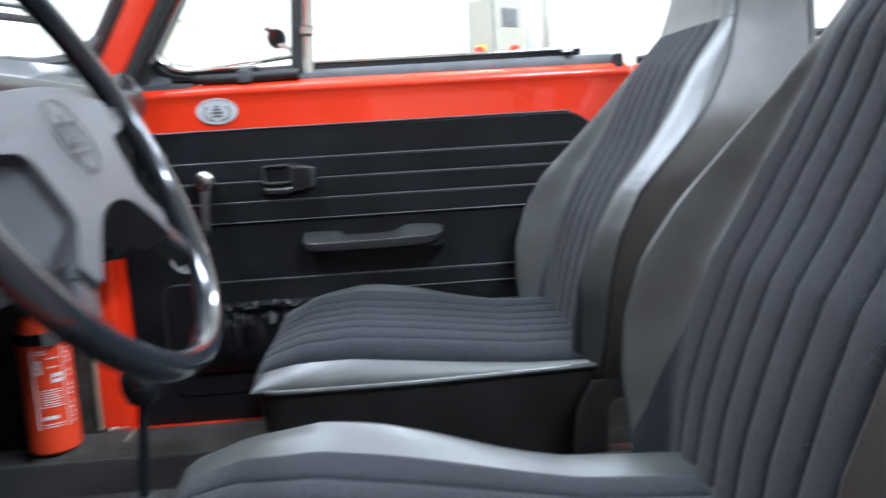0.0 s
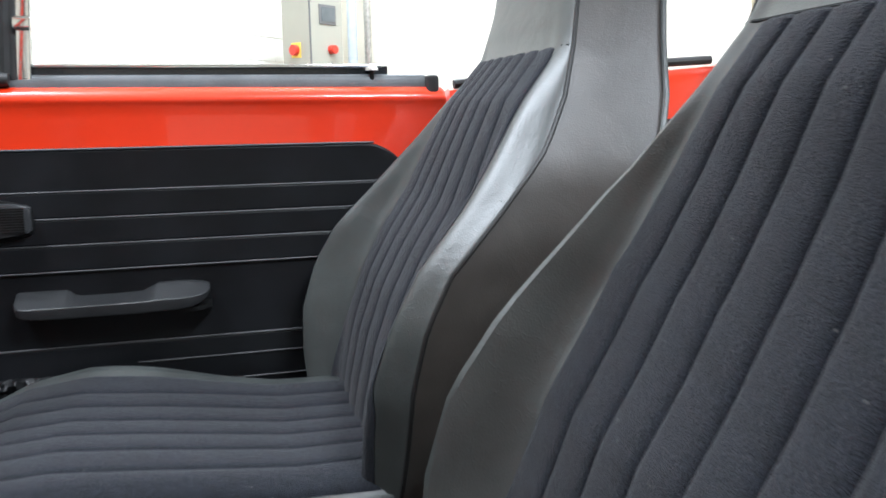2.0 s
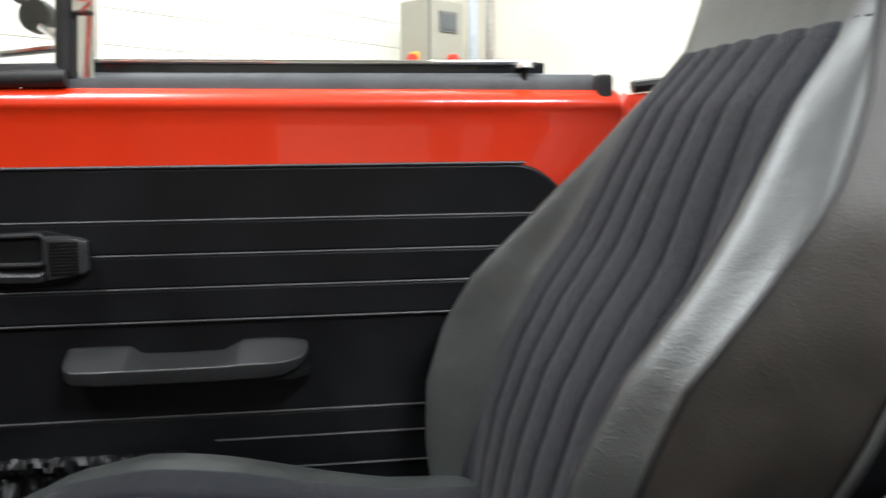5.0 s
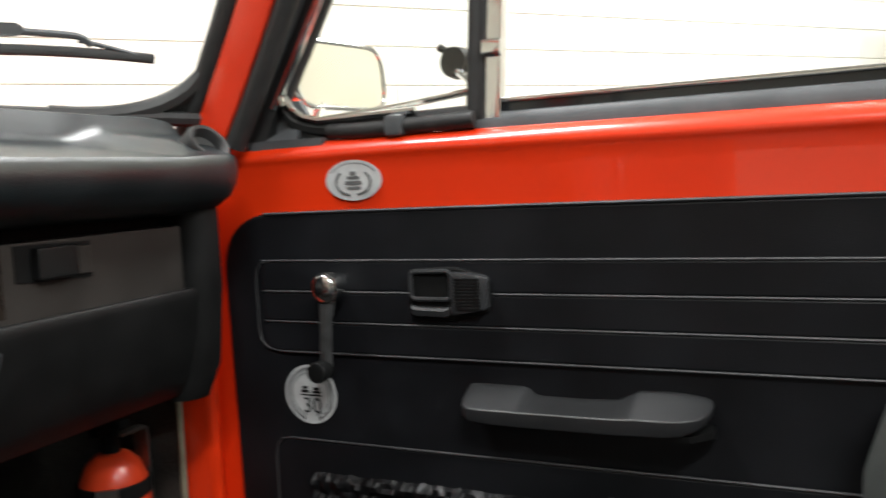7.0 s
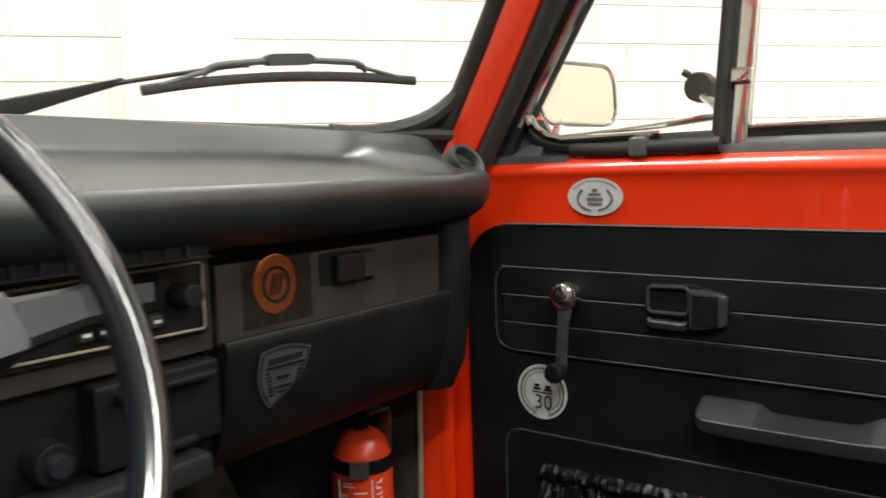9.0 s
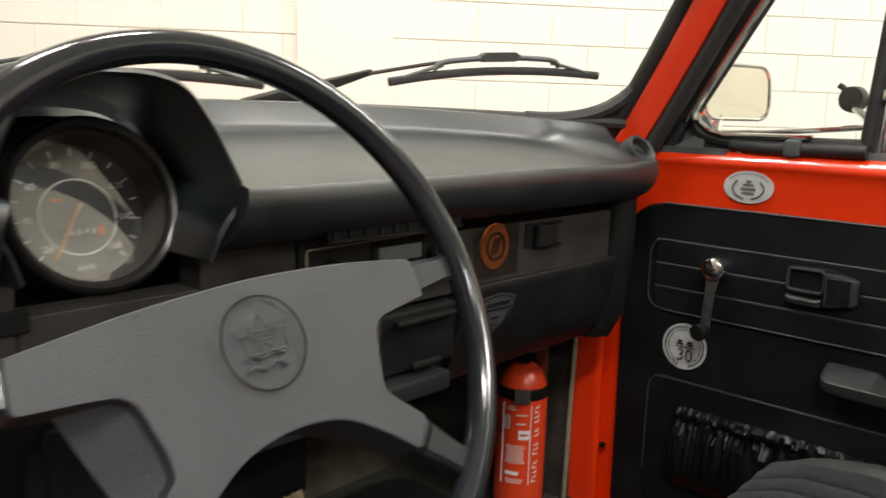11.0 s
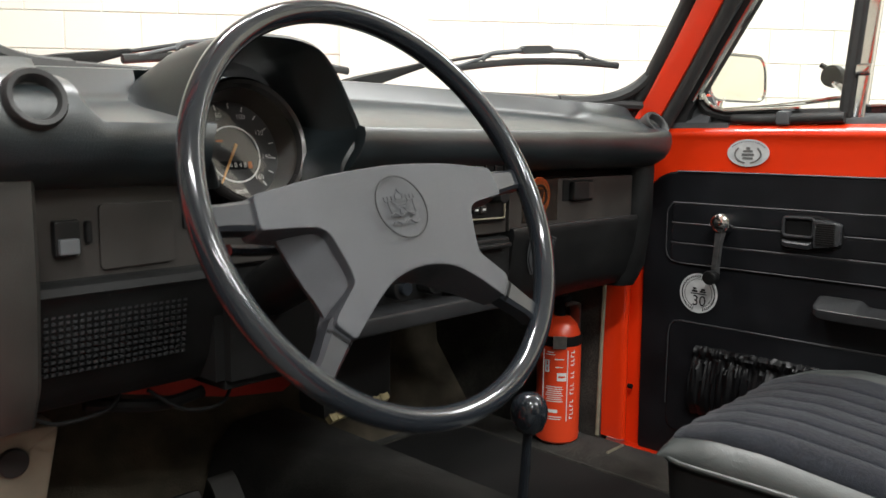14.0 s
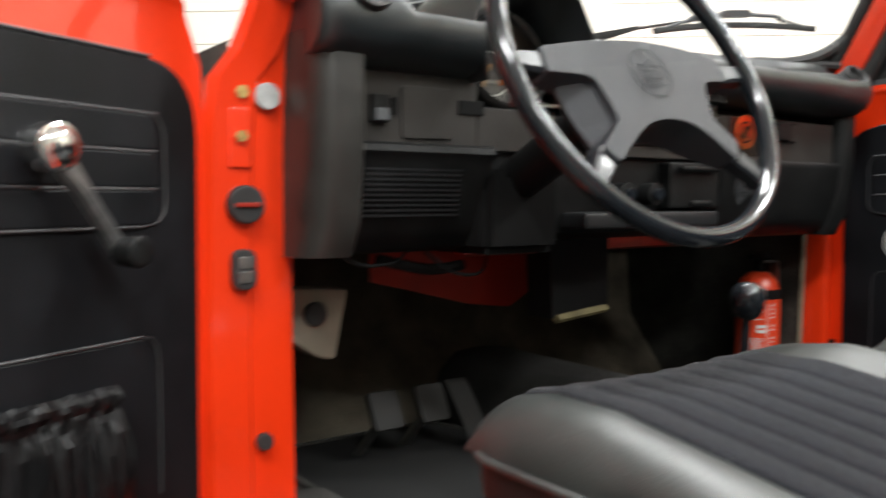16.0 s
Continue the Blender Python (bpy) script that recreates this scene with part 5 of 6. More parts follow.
for i, (a, b) in enumerate(padp):
    p0, p1 = padp[i - 1], padp[(i + 1) % len(padp)]
    e = Vector((p1[0] - p0[0], p1[1] - p0[1]))
    nn = Vector((-e.y, e.x)).normalized() if e.length > 1e-9 else Vector((0, 0))
    k = 0.003
    base.append((a + nn.x * k, b + nn.y * k * 0.6))
thin = lambda a, b: 0.026 * min(1.0, max(0.0, (math.hypot(a, b) - 0.10) / 0.06))
loft(bm, [[wp(a, b, -0.040 + thin(a, b)) for a, b in base], [wp(a + (p[0] - a) * 0.15, b + (p[1] - b) * 0.15, -0.030 + thin(a, b)) for (a, b), p in zip(base, padp)], [wp(a, b, 0.006) for a, b in padp], [wp(a, b, 0.0105) for a, b in padp],
          [wp(a * 0.994, b * 0.99, 0.0133) for a, b in padp], [wp(a * 0.98, b * 0.965, 0.014) for a, b in padp]])
pad_ob = part("centre_pad", bm, GREY, wheel, "matt grey moulded centre pad", m=WROT)
# sloped web between arm and lower spoke on either side
for sg in (-1, 1):
    bm = bmesh.new()
    rows = []
    for b, ai, ao, dpt in ((-0.002, 0.106, 0.136, -0.012), (-0.010, 0.098, 0.132, -0.016), (-0.030, 0.092, 0.124, -0.020), (-0.050, 0.088, 0.117, -0.021), (-0.066, 0.088, 0.111, -0.020), (-0.078, 0.098, 0.111, -0.015), (-0.092, 0.113, 0.118, -0.004)):
        rows.append([wp(sg * ai - 0.003, b - 0.008, 0.004), wp(sg * ao - 0.003, b - 0.008, dpt), wp(sg * (ao - 0.003) - 0.003, b - 0.008, dpt - 0.008), wp(sg * ai * 0.9 - 0.003, b - 0.008, min(dpt - 0.009, -0.012))])
    loft(bm, rows)
    part("pad_web", bm, GREY, pad_ob, m=WROT)
bm = bmesh.new()
tube(bm, [Vector((a, b, 0.0136)) for a, b in circle2(-0.006, -0.008, 0.0325, 48)], 0.0008, 6, loop=True)
part("emblem_ring", bm, PLASTIC, pad_ob, "embossed round emblem", m=WROT)
bm = bmesh.new()
# castle with three battlements and a gate
lines = [[(-0.020, 0.010), (-0.020, 0.005), (-0.010, 0.005), (-0.010, 0.010)], [(-0.017, 0.005), (-0.016, -0.009), (0.016, -0.009), (0.017, 0.005)], [(0.010, 0.010), (0.010, 0.005), (0.020, 0.005), (0.020, 0.010)],
         [(-0.012, 0.005), (-0.007, 0.000), (0.007, 0.000), (0.012, 0.005)], [(-0.005, 0.011), (-0.005, 0.006), (0.005, 0.006), (0.005, 0.011)], [(-0.015, 0.010), (-0.015, 0.006)], [(0.015, 0.010), (0.015, 0.006)],
         [(-0.003, 0.011), (0.0, 0.017), (0.003, 0.011)], [(-0.004, -0.009), (-0.004, -0.005), (0.0, -0.002), (0.004, -0.005), (0.004, -0.009)]]
for ln_ in lines:
    tube(bm, [Vector((a - 0.006, b - 0.006, 0.0134)) for a, b in ln_], 0.0007, 6)
for k in range(2):
    tube(bm, [(-0.024 + 0.036 * i / 14, -0.016 - 0.008 * k + 0.002 * math.sin(i * 0.95), 0.0138) for i in range(15)], 0.0009, 6)
part("emblem_relief", bm, GREY, pad_ob, smooth=False, m=WROT)
for ang, wd, r0 in ((3, 0.014, 0.155), (177, 0.014, 0.155), (-44.3, 0.013, 0.160), (-136.6, 0.013, 0.162)):
    t = radians(ang)
    d = Vector((math.cos(t), math.sin(t), 0))
    q = Vector((-d.y, d.x, 0))
    bm = bmesh.new()
    rings = []
    for r, w, h in ((r0 - 0.01, wd * 1.08, 0.002), (r0, wd * 1.08, 0.003), (WR - 0.022, wd * 0.84, 0.004), (WR - 0.006, wd * 0.92, 0.003)):
        c = d * r
        z = h - 0.35 * min(r, 0.16) ** 2
        rings.append([c + q * w + Vector((0, 0, z - 0.014)), c + q * w + Vector((0, 0, z + 0.002)), c + q * w * 0.7 + Vector((0, 0, z + 0.006)), c - q * w * 0.7 + Vector((0, 0, z + 0.006)), c - q * w + Vector((0, 0, z + 0.002)), c - q * w + Vector((0, 0, z - 0.014))])
    loft(bm, rings)
    sp = part("spoke", bm, SPOKE, wheel, "black spoke end", m=WROT)
    bm = bmesh.new()
    c, z = d * (r0 + 0.004), 0.0065 - 0.35 * 0.157 ** 2
    loft(bm, [[c + d * e + q * wd * k1 + Vector((0, 0, z + h)) for k1, h in ((-1.03, -0.012), (-1.03, -0.001), (-0.7, 0.003), (0.7, 0.003), (1.03, -0.001), (1.03, -0.012))] for e in (-0.0015, 0.0015)])
    part("spoke_joint", bm, INK, sp, m=WROT)
bm = bmesh.new()
cyl(bm, (0, -0.008, -0.09), (0, -0.008, -0.02), 0.036, 0.042, 28)
cyl(bm, (0, -0.008, -0.33), (0, -0.008, -0.09), 0.030, 0.034, 24)
col = part("column_shroud", bm, PLASTIC, wheel, "black steering column shroud", m=WROT)
bm = bmesh.new()
tube(bm, smooth_path([(-0.03, 0.0, -0.085), (-0.10, -0.004, -0.08), (-0.155, 0.0, -0.07)], 5), [0.007] * 6 + [0.006] * 5, 8)
part("indicator_stalk", bm, GLOSS, col, "black indicator stalk", m=WROT)
bm = bmesh.new()
tube(bm, smooth_path([(0.03, 0.0, -0.085), (0.10, -0.004, -0.08), (0.145, 0.0, -0.07)], 5), 0.006, 8)
part("wiper_stalk", bm, GLOSS, col, "black wiper stalk", m=WROT)
bm = bmesh.new()
loft(bm, [[Vector((x, y, z)) for x, y in ((-0.44, 0.47), (-0.30, 0.47), (-0.29, 0.60), (-0.45, 0.60))] for z in (0.65, 0.71, 0.77)])
bmesh.ops.bevel(bm, geom=bm.edges[:], offset=0.012, segments=2, affect="EDGES")
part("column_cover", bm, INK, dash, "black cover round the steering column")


# ---------------------------------------------------------------- front seats
def build_seat(cx, label, dy=0.0, zb=0.498, bol=0.10, cw5=(0.165, 0.172, 0.160, 0.148, 0.134), cwi=None, inner=(0, 1.0), hump=(0, 0.0), soft=0, lim=(-0.64, 0.64), bx=None, recline=None, wide=0.0, wall=(0.87, 0.095), short=0.0, hw=0.225, nose=0.0, flat=0.0, square=7, taper=0.0, seam=1.003):
    s = thing("front_seat", label, "car seat", (cx, -0.05, FLOOR_Z), group="front seats")
    ribs = 7

    def rib_line(q):
        """Rounded ribs with narrow stitched valleys."""
        k = min(ribs - 1, int(q * ribs))
        ph = q * ribs - k
        e = min(ph, 1 - ph)
        return 0.0062 * (1 - math.exp(-e / 0.075)) * (1 - 0.25 * (2 * ph - 1) ** 2) - 0.0022

    def rib_steps():
        out = []
        for k in range(ribs):
            out += [(k + f) / ribs for f in (0.0, 0.025, 0.06, 0.11, 0.20, 0.35, 0.5, 0.65, 0.80, 0.89, 0.94, 0.975)]
        return out + [1.0]

    # --- cushion: rounded top with pleated cloth panel
    y0, y1 = -0.325 + dy, 0.205 + dy - short
    bx = cx if bx is None else bx

    def top(u, v):
        """u -1..1 across, v 0 (back)..1 (front): height over the piping."""
        crown = lerp(v, (0, 0.25, 0.55, 0.75, 0.9, 1.0), (0.030, 0.032, 0.052, 0.062, 0.056, 0.036))
        side = max(0.0, 1 - abs(u) ** (3.6 if u * soft > 0 else square)) ** 0.55
        crown += 0.6 * (0.498 - zb) - flat * (3.0 - 2.0 * v) + nose * v ** 6
        return crown * side * (1.0 + bol * math.exp(-((abs(u) - 0.82) / 0.12) ** 2)) - 0.006 * math.exp(-(u / 0.55) ** 2) + hump[1] * math.exp(-((u * hump[0] - 0.80) / 0.17) ** 2) * math.exp(-((v - 0.66) / 0.24) ** 2) * side

    def at(u, v):
        w = hw * lerp(v, (0, 0.5, 0.9, 1.0), (0.90, 0.98, 1.0, 0.97))
        return cx + u * w, y0 + (y1 - y0) * v

    bm = bmesh.new()
    rings = []
    NU = 28
    vs = [i / 24 for i in range(25)]
    for v in vs:
        row = []
        for i in range(NU + 1):
            u = math.sin(math.pi / 2 * (-1 + 2 * i / NU))
            x, y = at(u, v)
            row.append(Vector((x, y, zb + top(u, v))))
        rings.append(row)
    f = []
    for i in range(NU + 1):
        u = math.sin(math.pi / 2 * (-1 + 2 * i / NU))
        x, y = at(u, 1.0)
        f.append((x, y, zb + top(u, 1)))
    for k in (0.35, 0.7, 1.0):
        rings.append([Vector((XX, y + 0.022 * math.sin(k * math.pi / 2), zb + (z - zb) * math.cos(k * math.pi / 2))) for XX, y, z in f])
    loft(bm, rings, closed=False)
    cushion = part("cushion", bm, VINYL, s, "black vinyl seat cushion")
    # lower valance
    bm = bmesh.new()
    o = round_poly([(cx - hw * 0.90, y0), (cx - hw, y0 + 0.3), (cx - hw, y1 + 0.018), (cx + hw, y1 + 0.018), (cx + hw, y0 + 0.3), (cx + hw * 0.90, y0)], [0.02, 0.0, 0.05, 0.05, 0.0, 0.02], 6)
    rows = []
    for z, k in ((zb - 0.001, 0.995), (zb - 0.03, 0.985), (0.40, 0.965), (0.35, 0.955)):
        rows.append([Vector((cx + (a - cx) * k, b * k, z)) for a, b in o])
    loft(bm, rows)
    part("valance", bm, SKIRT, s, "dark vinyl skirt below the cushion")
    bm = bmesh.new()
    tube(bm, [Vector((a, b, zb - 0.0005)) for a, b in o], 0.0042, 8, loop=True)
    part("piping", bm, VINYL, cushion, "black welt along the cushion")
    # cloth with pleats running front to back
    bm = bmesh.new()
    rows = []
    for v in [0.02 + 0.97 * i / 30 for i in range(31)]:
        row = []
        for q in rib_steps():
            lo = lim[0] - taper * (1 - v)      # the bare vinyl edge narrows to the rear
            u = lo + (lim[1] - lo) * q
            x, y = at(u, v)
            row.append(Vector((x, y, zb + top(u, v) + 0.0025 + rib_line(q))))
        rows.append(row)
    for k in (0.4, 0.8):
        row = []
        for q in rib_steps():
            u = lim[0] + (lim[1] - lim[0]) * q
            x, y = at(u, 0.99)
            rib = rib_line(q)
            row.append(Vector((x, y + (0.024 + rib) * math.sin(k * math.pi / 2), zb + (top(u, 1) + 0.003 + rib) * math.cos(k * math.pi / 2))))
        rows.append(row)
    loft(bm, rows, closed=False)
    part("seat_cloth", bm, CLOTH, cushion, "dark blue-grey pleated cloth")

    # --- backrest
    Z = (0.44, 0.56, 0.63, 0.70, 0.758, 0.818, 0.886, 0.942, 1.0, 1.064, 1.15, 1.28)

    def frame_at(z):
        """The side seam's y, half width and the depth behind it."""
        y = lerp(z, Z, recline or (-0.300, -0.312, -0.316, -0.332, -0.362, -0.420, -0.482, -0.514, -0.535, -0.548, -0.566, -0.60)) + dy
        w = lerp(z, (0.44, 0.52, 0.62, 0.70, 0.78, 0.86, 0.93, 1.0, 1.06, 1.16, 1.24, 1.265, 1.28), (0.195, 0.220, 0.240, 0.246, 0.240, 0.220, 0.190, 0.162, 0.147, 0.138, 0.126, 0.112, 0.08)) + wide * max(0.0, min(1.0, (1.1 - z) / 0.2))
        th = lerp(z, (0.44, 0.6, 0.7, 0.8, 0.9, 1.0, 1.1, 1.25, 1.28), (0.08, 0.13, 0.17, 0.175, 0.155, 0.13, 0.12, 0.09, 0.04))
        return y, w, th

    def front(u, z):
        """Bulge of the front face towards the sitter, u -1..1."""
        c = lerp(z, Z, (0.010, 0.005, -0.006, -0.014, -0.014, 0.006, 0.036, 0.040, 0.012, 0.012, 0.020, 0.020))
        b = lerp(z, Z, (0.050, 0.088, 0.100, 0.100, 0.094, 0.072, 0.042, 0.018, 0.006, 0.0, 0.0, 0.0))
        a = abs(u)
        if u * inner[0] > 0:
            b *= inner[1]
        edge = max(0.0, 1 - a ** 5.5) ** 0.55
        dent = 0.0035 * noise.noise(Vector((u * 3.2 + cx * 9, z * 11, 0.5))) * a * a
        return edge * (c + b * math.exp(-((a - wall[0]) / wall[1]) ** 2) + 0.006 * (1 - a * a) + dent)

    NF = Vector((0, 1, 0))

    def bp(u, z, out):
        y, w, th = frame_at(z)
        return Vector((bx + u * w, y, z)) + NF * out

    zs = [0.44 + 0.84 * i / 40 for i in range(41)]
    bm = bmesh.new()
    NU = 84
    loft(bm, [[bp(math.sin(math.pi / 2 * (-1 + 2 * i / NU)), z, front(math.sin(math.pi / 2 * (-1 + 2 * i / NU)), z)) for i in range(NU + 1)] for z in zs] + [[bp((-1 + 2 * i / NU) * 0.92, 1.285, -0.012) for i in range(NU + 1)]], closed=False)
    back = part("backrest", bm, VINYL, s, "tall black vinyl backrest with head support")
    bm = bmesh.new()
    rows = []
    for z in zs:
        y, w, th = frame_at(z)
        rows.append([bp(-1, z, -0.001), bp(-1.0, z, -th * 0.5), bp(-0.97, z, -th * 0.9), bp(-0.85, z, -th), bp(0, z, -th - 0.01), bp(0.85, z, -th), bp(0.97, z, -th * 0.9), bp(1.0, z, -th * 0.5), bp(1, z, -0.001)])
    rows.append([p + NF * 0.004 - Vector((0, 0, -0.004)) for p in rows[-1]])
    loft(bm, rows, closed=False)
    part("side_panel", bm, SIDE, back, "brownish black vinyl side and back")
    for sg in (-1, 1):
        bm = bmesh.new()
        tube(bm, [bp(sg, z, 0.0) for z in zs], 0.0030, 8, up=(1, 0, 0))
        part("welt", bm, SKIRT, back, "black welt along the side seam")
        bm = bmesh.new()
        tube(bm, [bp(sg * 0.985, z, -frame_at(z)[2] * 0.92) for z in zs[4:]], 0.0038, 8, up=(1, 0, 0))
        part("rear_welt", bm, VINYL, back)
    # pleated cloth, wide below and narrow at its upper seam
    bm = bmesh.new()
    rows = []
    for z in [0.455 + (seam - 0.003 - 0.455) * i / 48 for i in range(49)]:
        y, w, th = frame_at(z)
        cw = lerp(z, (0.44, 0.6, 0.8, 0.9, 1.015), cw5) / w
        ci = lerp(z, (0.44, 0.6, 0.8, 0.9, 1.015), cwi or cw5) / w
        row = []
        for q in rib_steps():
            u = -ci + (cw + ci) * q
            row.append(bp(u, z, front(u, z) + 0.003 + rib_line(q)))
        rows.append(row)
    rows.append([p - NF * 0.006 + Vector((0, 0, 0.003)) for p in rows[-1]])
    loft(bm, rows, closed=False)
    part("back_cloth", bm, CLOTH, back, "dark blue-grey pleated cloth")
    bm = bmesh.new()
    tube(bm, [bp((-1 + 2 * i / 30) * 0.98, seam, front((-1 + 2 * i / 30) * 0.98, seam) - 0.0005) for i in range(31)], 0.0018, 6)
    part("head_seam", bm, INK, back)
    # hinge and runner
    for sg in (-1, 1):
        bm = bmesh.new()
        loft(bm, [[Vector((cx + sg * 0.20 - 0.012, y, z)), Vector((cx + sg * 0.20 + 0.012, y, z)), Vector((cx + sg * 0.20 + 0.012, y + 0.05, z)), Vector((cx + sg * 0.20 - 0.012, y + 0.05, z))] for y, z in ((frame_at(0.44)[0] - 0.01, 0.36), (frame_at(0.45)[0] - 0.015, 0.43), (frame_at(0.5)[0] - 0.035, 0.475))])
        part("hinge_bracket", bm, RUBBER, s, "black seat hinge bracket")
        part("seat_runner", rbox(cx + sg * 0.17 - 0.012, cx + sg * 0.17 + 0.012, -0.36 + dy, 0.22 + dy, FLOOR_Z, 0.352, 0.003), STEEL, s, "steel seat runner")
    return s


build_seat(0.318, "black passenger seat with pleated blue-grey cloth", cwi=(0.186, 0.210, 0.200, 0.168, 0.138), inner=(-1, 0.55), hump=(1, 0.020), soft=-1, lim=(-0.865, 0.66), short=0.012, taper=0.12)
build_seat(-0.410, "black driver's seat with pleated blue-grey cloth", 0.01, 0.478, 0.12, (0.200, 0.206, 0.200, 0.172, 0.124), (0.140, 0.146, 0.146, 0.142, 0.128), inner=(1, 1.10), hump=(1, 0.026), lim=(-0.76, 0.62), hw=0.250, nose=0.012, flat=0.010, square=9, seam=0.990,
           bx=-0.350, recline=(-0.333, -0.350, -0.360, -0.378, -0.412, -0.462, -0.519, -0.540, -0.545, -0.552, -0.570, -0.60), wide=0.022, wall=(0.885, 0.060))

# rear: cream folded hood lining, strap and black hood frame
hood = thing("folded_hood", "cream lining of the folded convertible hood", "convertible top", (0.3, -1.2, 0.9))
bm = bmesh.new()
rows = []
for z, w in ((0.80, 0.0), (0.95, 0.004), (1.0, 0.012), (1.025, 0.03)):
    rows.append([Vector((0.578 - w, -1.03 - w, z)), Vector((0.2, -1.05 - w, z - 0.01)), Vector((-0.6, -1.05 - w, z)), Vector((-0.6, -1.34 + w, z)), Vector((0.578 - w, -1.34 + w, z))])
loft(bm, rows)
bmesh.ops.bevel(bm, geom=bm.edges[:], offset=0.015, segments=3, affect="EDGES")
part("lining", bm, CREAMPAD, hood, "cream padded lining")
bm = bmesh.new()
rows = []
for i in range(25):
    x = 0.60 - 1.2 * i / 24
    k = noise.noise(Vector((x * 9, 0.3, 0.7))) * 0.006
    rows.append([Vector((x, -1.085 + 0.03 * math.cos(q), 1.030 + k + 0.020 * math.sin(q) - 0.02 * (i / 24))) for q in [2 * math.pi * m / 10 for m in range(10)]])
loft(bm, rows)
part("hood_edge", bm, RUBBER, hood, "black folded hood fabric edge")
bm = bmesh.new()
box(bm, -0.95, 0.05, -0.035, 0.035, -0.028, 0.040, 0.006)
box(bm, -0.5, -0.06, -0.04, -0.034, -0.012, 0.010, 0.002)
part("hood_frame", bm, PLASTIC, hood, "black hood frame rail", m=Matrix.Translation((0.555, -1.07, 1.152)) @ Matrix.Rotation(radians(-11), 4, "Y"))
bm = bmesh.new()
tube(bm, smooth_path([(0.475, -1.025, 1.165), (0.476, -1.022, 1.12), (0.468, -1.02, 1.06), (0.455, -1.02, 1.022), (0.425, -1.022, 1.003), (0.395, -1.024, 1.016), (0.392, -1.024, 1.045), (0.425, -1.022, 1.09), (0.458, -1.026, 1.13), (0.466, -1.03, 1.165)], 5), 0.018, 8, flat=0.2, up=(1, 0, 0))
part("strap", bm, CREAM, hood, "cream fabric strap")
# rear bench
bench = thing("rear_seat", "black vinyl rear bench", "car seat", (XC, -1.0, FLOOR_Z))
part("bench_cushion", rbox(-0.60, 0.50, -1.28, -0.82, FLOOR_Z, 0.56, 0.05, 4), VINYL, bench)

# ---------------------------------------------------------------- small things
# fire extinguisher
ext = thing("fire_extinguisher", "small red fire extinguisher on the kick panel", "fire extinguisher", (0.488, 0.665, 0.29))
EX = Vector((0.503, 0.672, 0.0))
bm = bmesh.new()
pr = [(0.040, 0.292), (0.0465, 0.298), (0.0475, 0.31), (0.0475, 0.505), (0.045, 0.530), (0.036, 0.552), (0.024, 0.564), (0.014, 0.568)]
loft(bm, [[EX + Vector((r * math.cos(t), r * math.sin(t), z)) for t in [2 * math.pi * i / 36 for i in range(36)]] for r, z in pr])
body = part("cylinder", bm, EXT, ext, "red painted steel cylinder")
bm = bmesh.new()
cyl(bm, EX + Vector((0, 0, 0.566)), EX + Vector((0, 0, 0.600)), 0.012, 0.010, 16)
box(bm, EX.x - 0.03, EX.x + 0.03, EX.y - 0.008, EX.y + 0.008, 0.595, 0.607, 0.003)
part("valve", bm, INK, ext, "black valve and lever")
bm = bmesh.new()
n = 40
loft(bm, [[EX + Vector((r * math.cos(2 * math.pi * i / n), r * math.sin(2 * math.pi * i / n), z)) for i in range(n)] for r, z in ((0.0478, 0.508), (0.0492, 0.510), (0.0492, 0.527), (0.0478, 0.529))])
part("strap_band", bm, INK, ext, "black strap")
d_ = Vector((-0.80, -0.60, 0))
qx = Vector((-d_.y, d_.x, 0))
c = EX + d_ * 0.049 + Vector((0, 0, 0.519))
bm = bmesh.new()
loft(bm, [[c + qx * a + Vector((0, 0, b)) + d_ * dd for a, b in ((-0.014, -0.013), (0.014, -0.013), (0.014, 0.013), (-0.014, 0.013))] for dd in (0.0, 0.006)])
part("buckle", bm, STEEL, ext, "steel buckle")
bm = bmesh.new()
box(bm, 0.5525, 0.5575, 0.655, 0.682, 0.30, 0.588, 0.001)
box(bm, 0.512, 0.5575, 0.660, 0.678, 0.5855, 0.590, 0.001)
part("wall_bracket", bm, STEEL, ext, "pale steel bracket")


def on_can(ang, w, z0, z1, lift):
    out = []
    for k in range(7):
        t = ang + (k / 6 - 0.5) * w / 0.0475
        out.append(t)
    r = 0.0475 + lift
    return [[EX + Vector((r * math.cos(t), r * math.sin(t), z)) for t in out] for z in (z0, z1)]


a0 = math.atan2(-0.60, -0.80)
bm = bmesh.new()
rows_ = [(-0.2, 0.038 - 0.004 * (k % 3), 0.388 + 0.0046 * k, 0.3898 + 0.0046 * k) for k in range(8)]
for da, w, z0, z1 in rows_ + [(0.12, 0.018, 0.434, 0.441), (0.12, 0.018, 0.445, 0.452), (0.30, 0.003, 0.434, 0.452), (-0.06, 0.003, 0.434, 0.452), (0.0, 0.020, 0.480, 0.4825), (0.0, 0.016, 0.463, 0.4655), (-0.3, 0.026, 0.364, 0.371), (-0.2, 0.034, 0.354, 0.356), (-0.2, 0.030, 0.349, 0.351),
                              (-0.62, 0.004, 0.452, 0.478), (-0.48, 0.004, 0.452, 0.478), (-0.55, 0.010, 0.476, 0.479), (-0.55, 0.010, 0.464, 0.467), (-0.55, 0.010, 0.452, 0.455), (-0.4, 0.020, 0.490, 0.492), (-0.4, 0.014, 0.495, 0.497)]:
    loft(bm, on_can(a0 + da, w, z0, z1, 0.0008), closed=False)
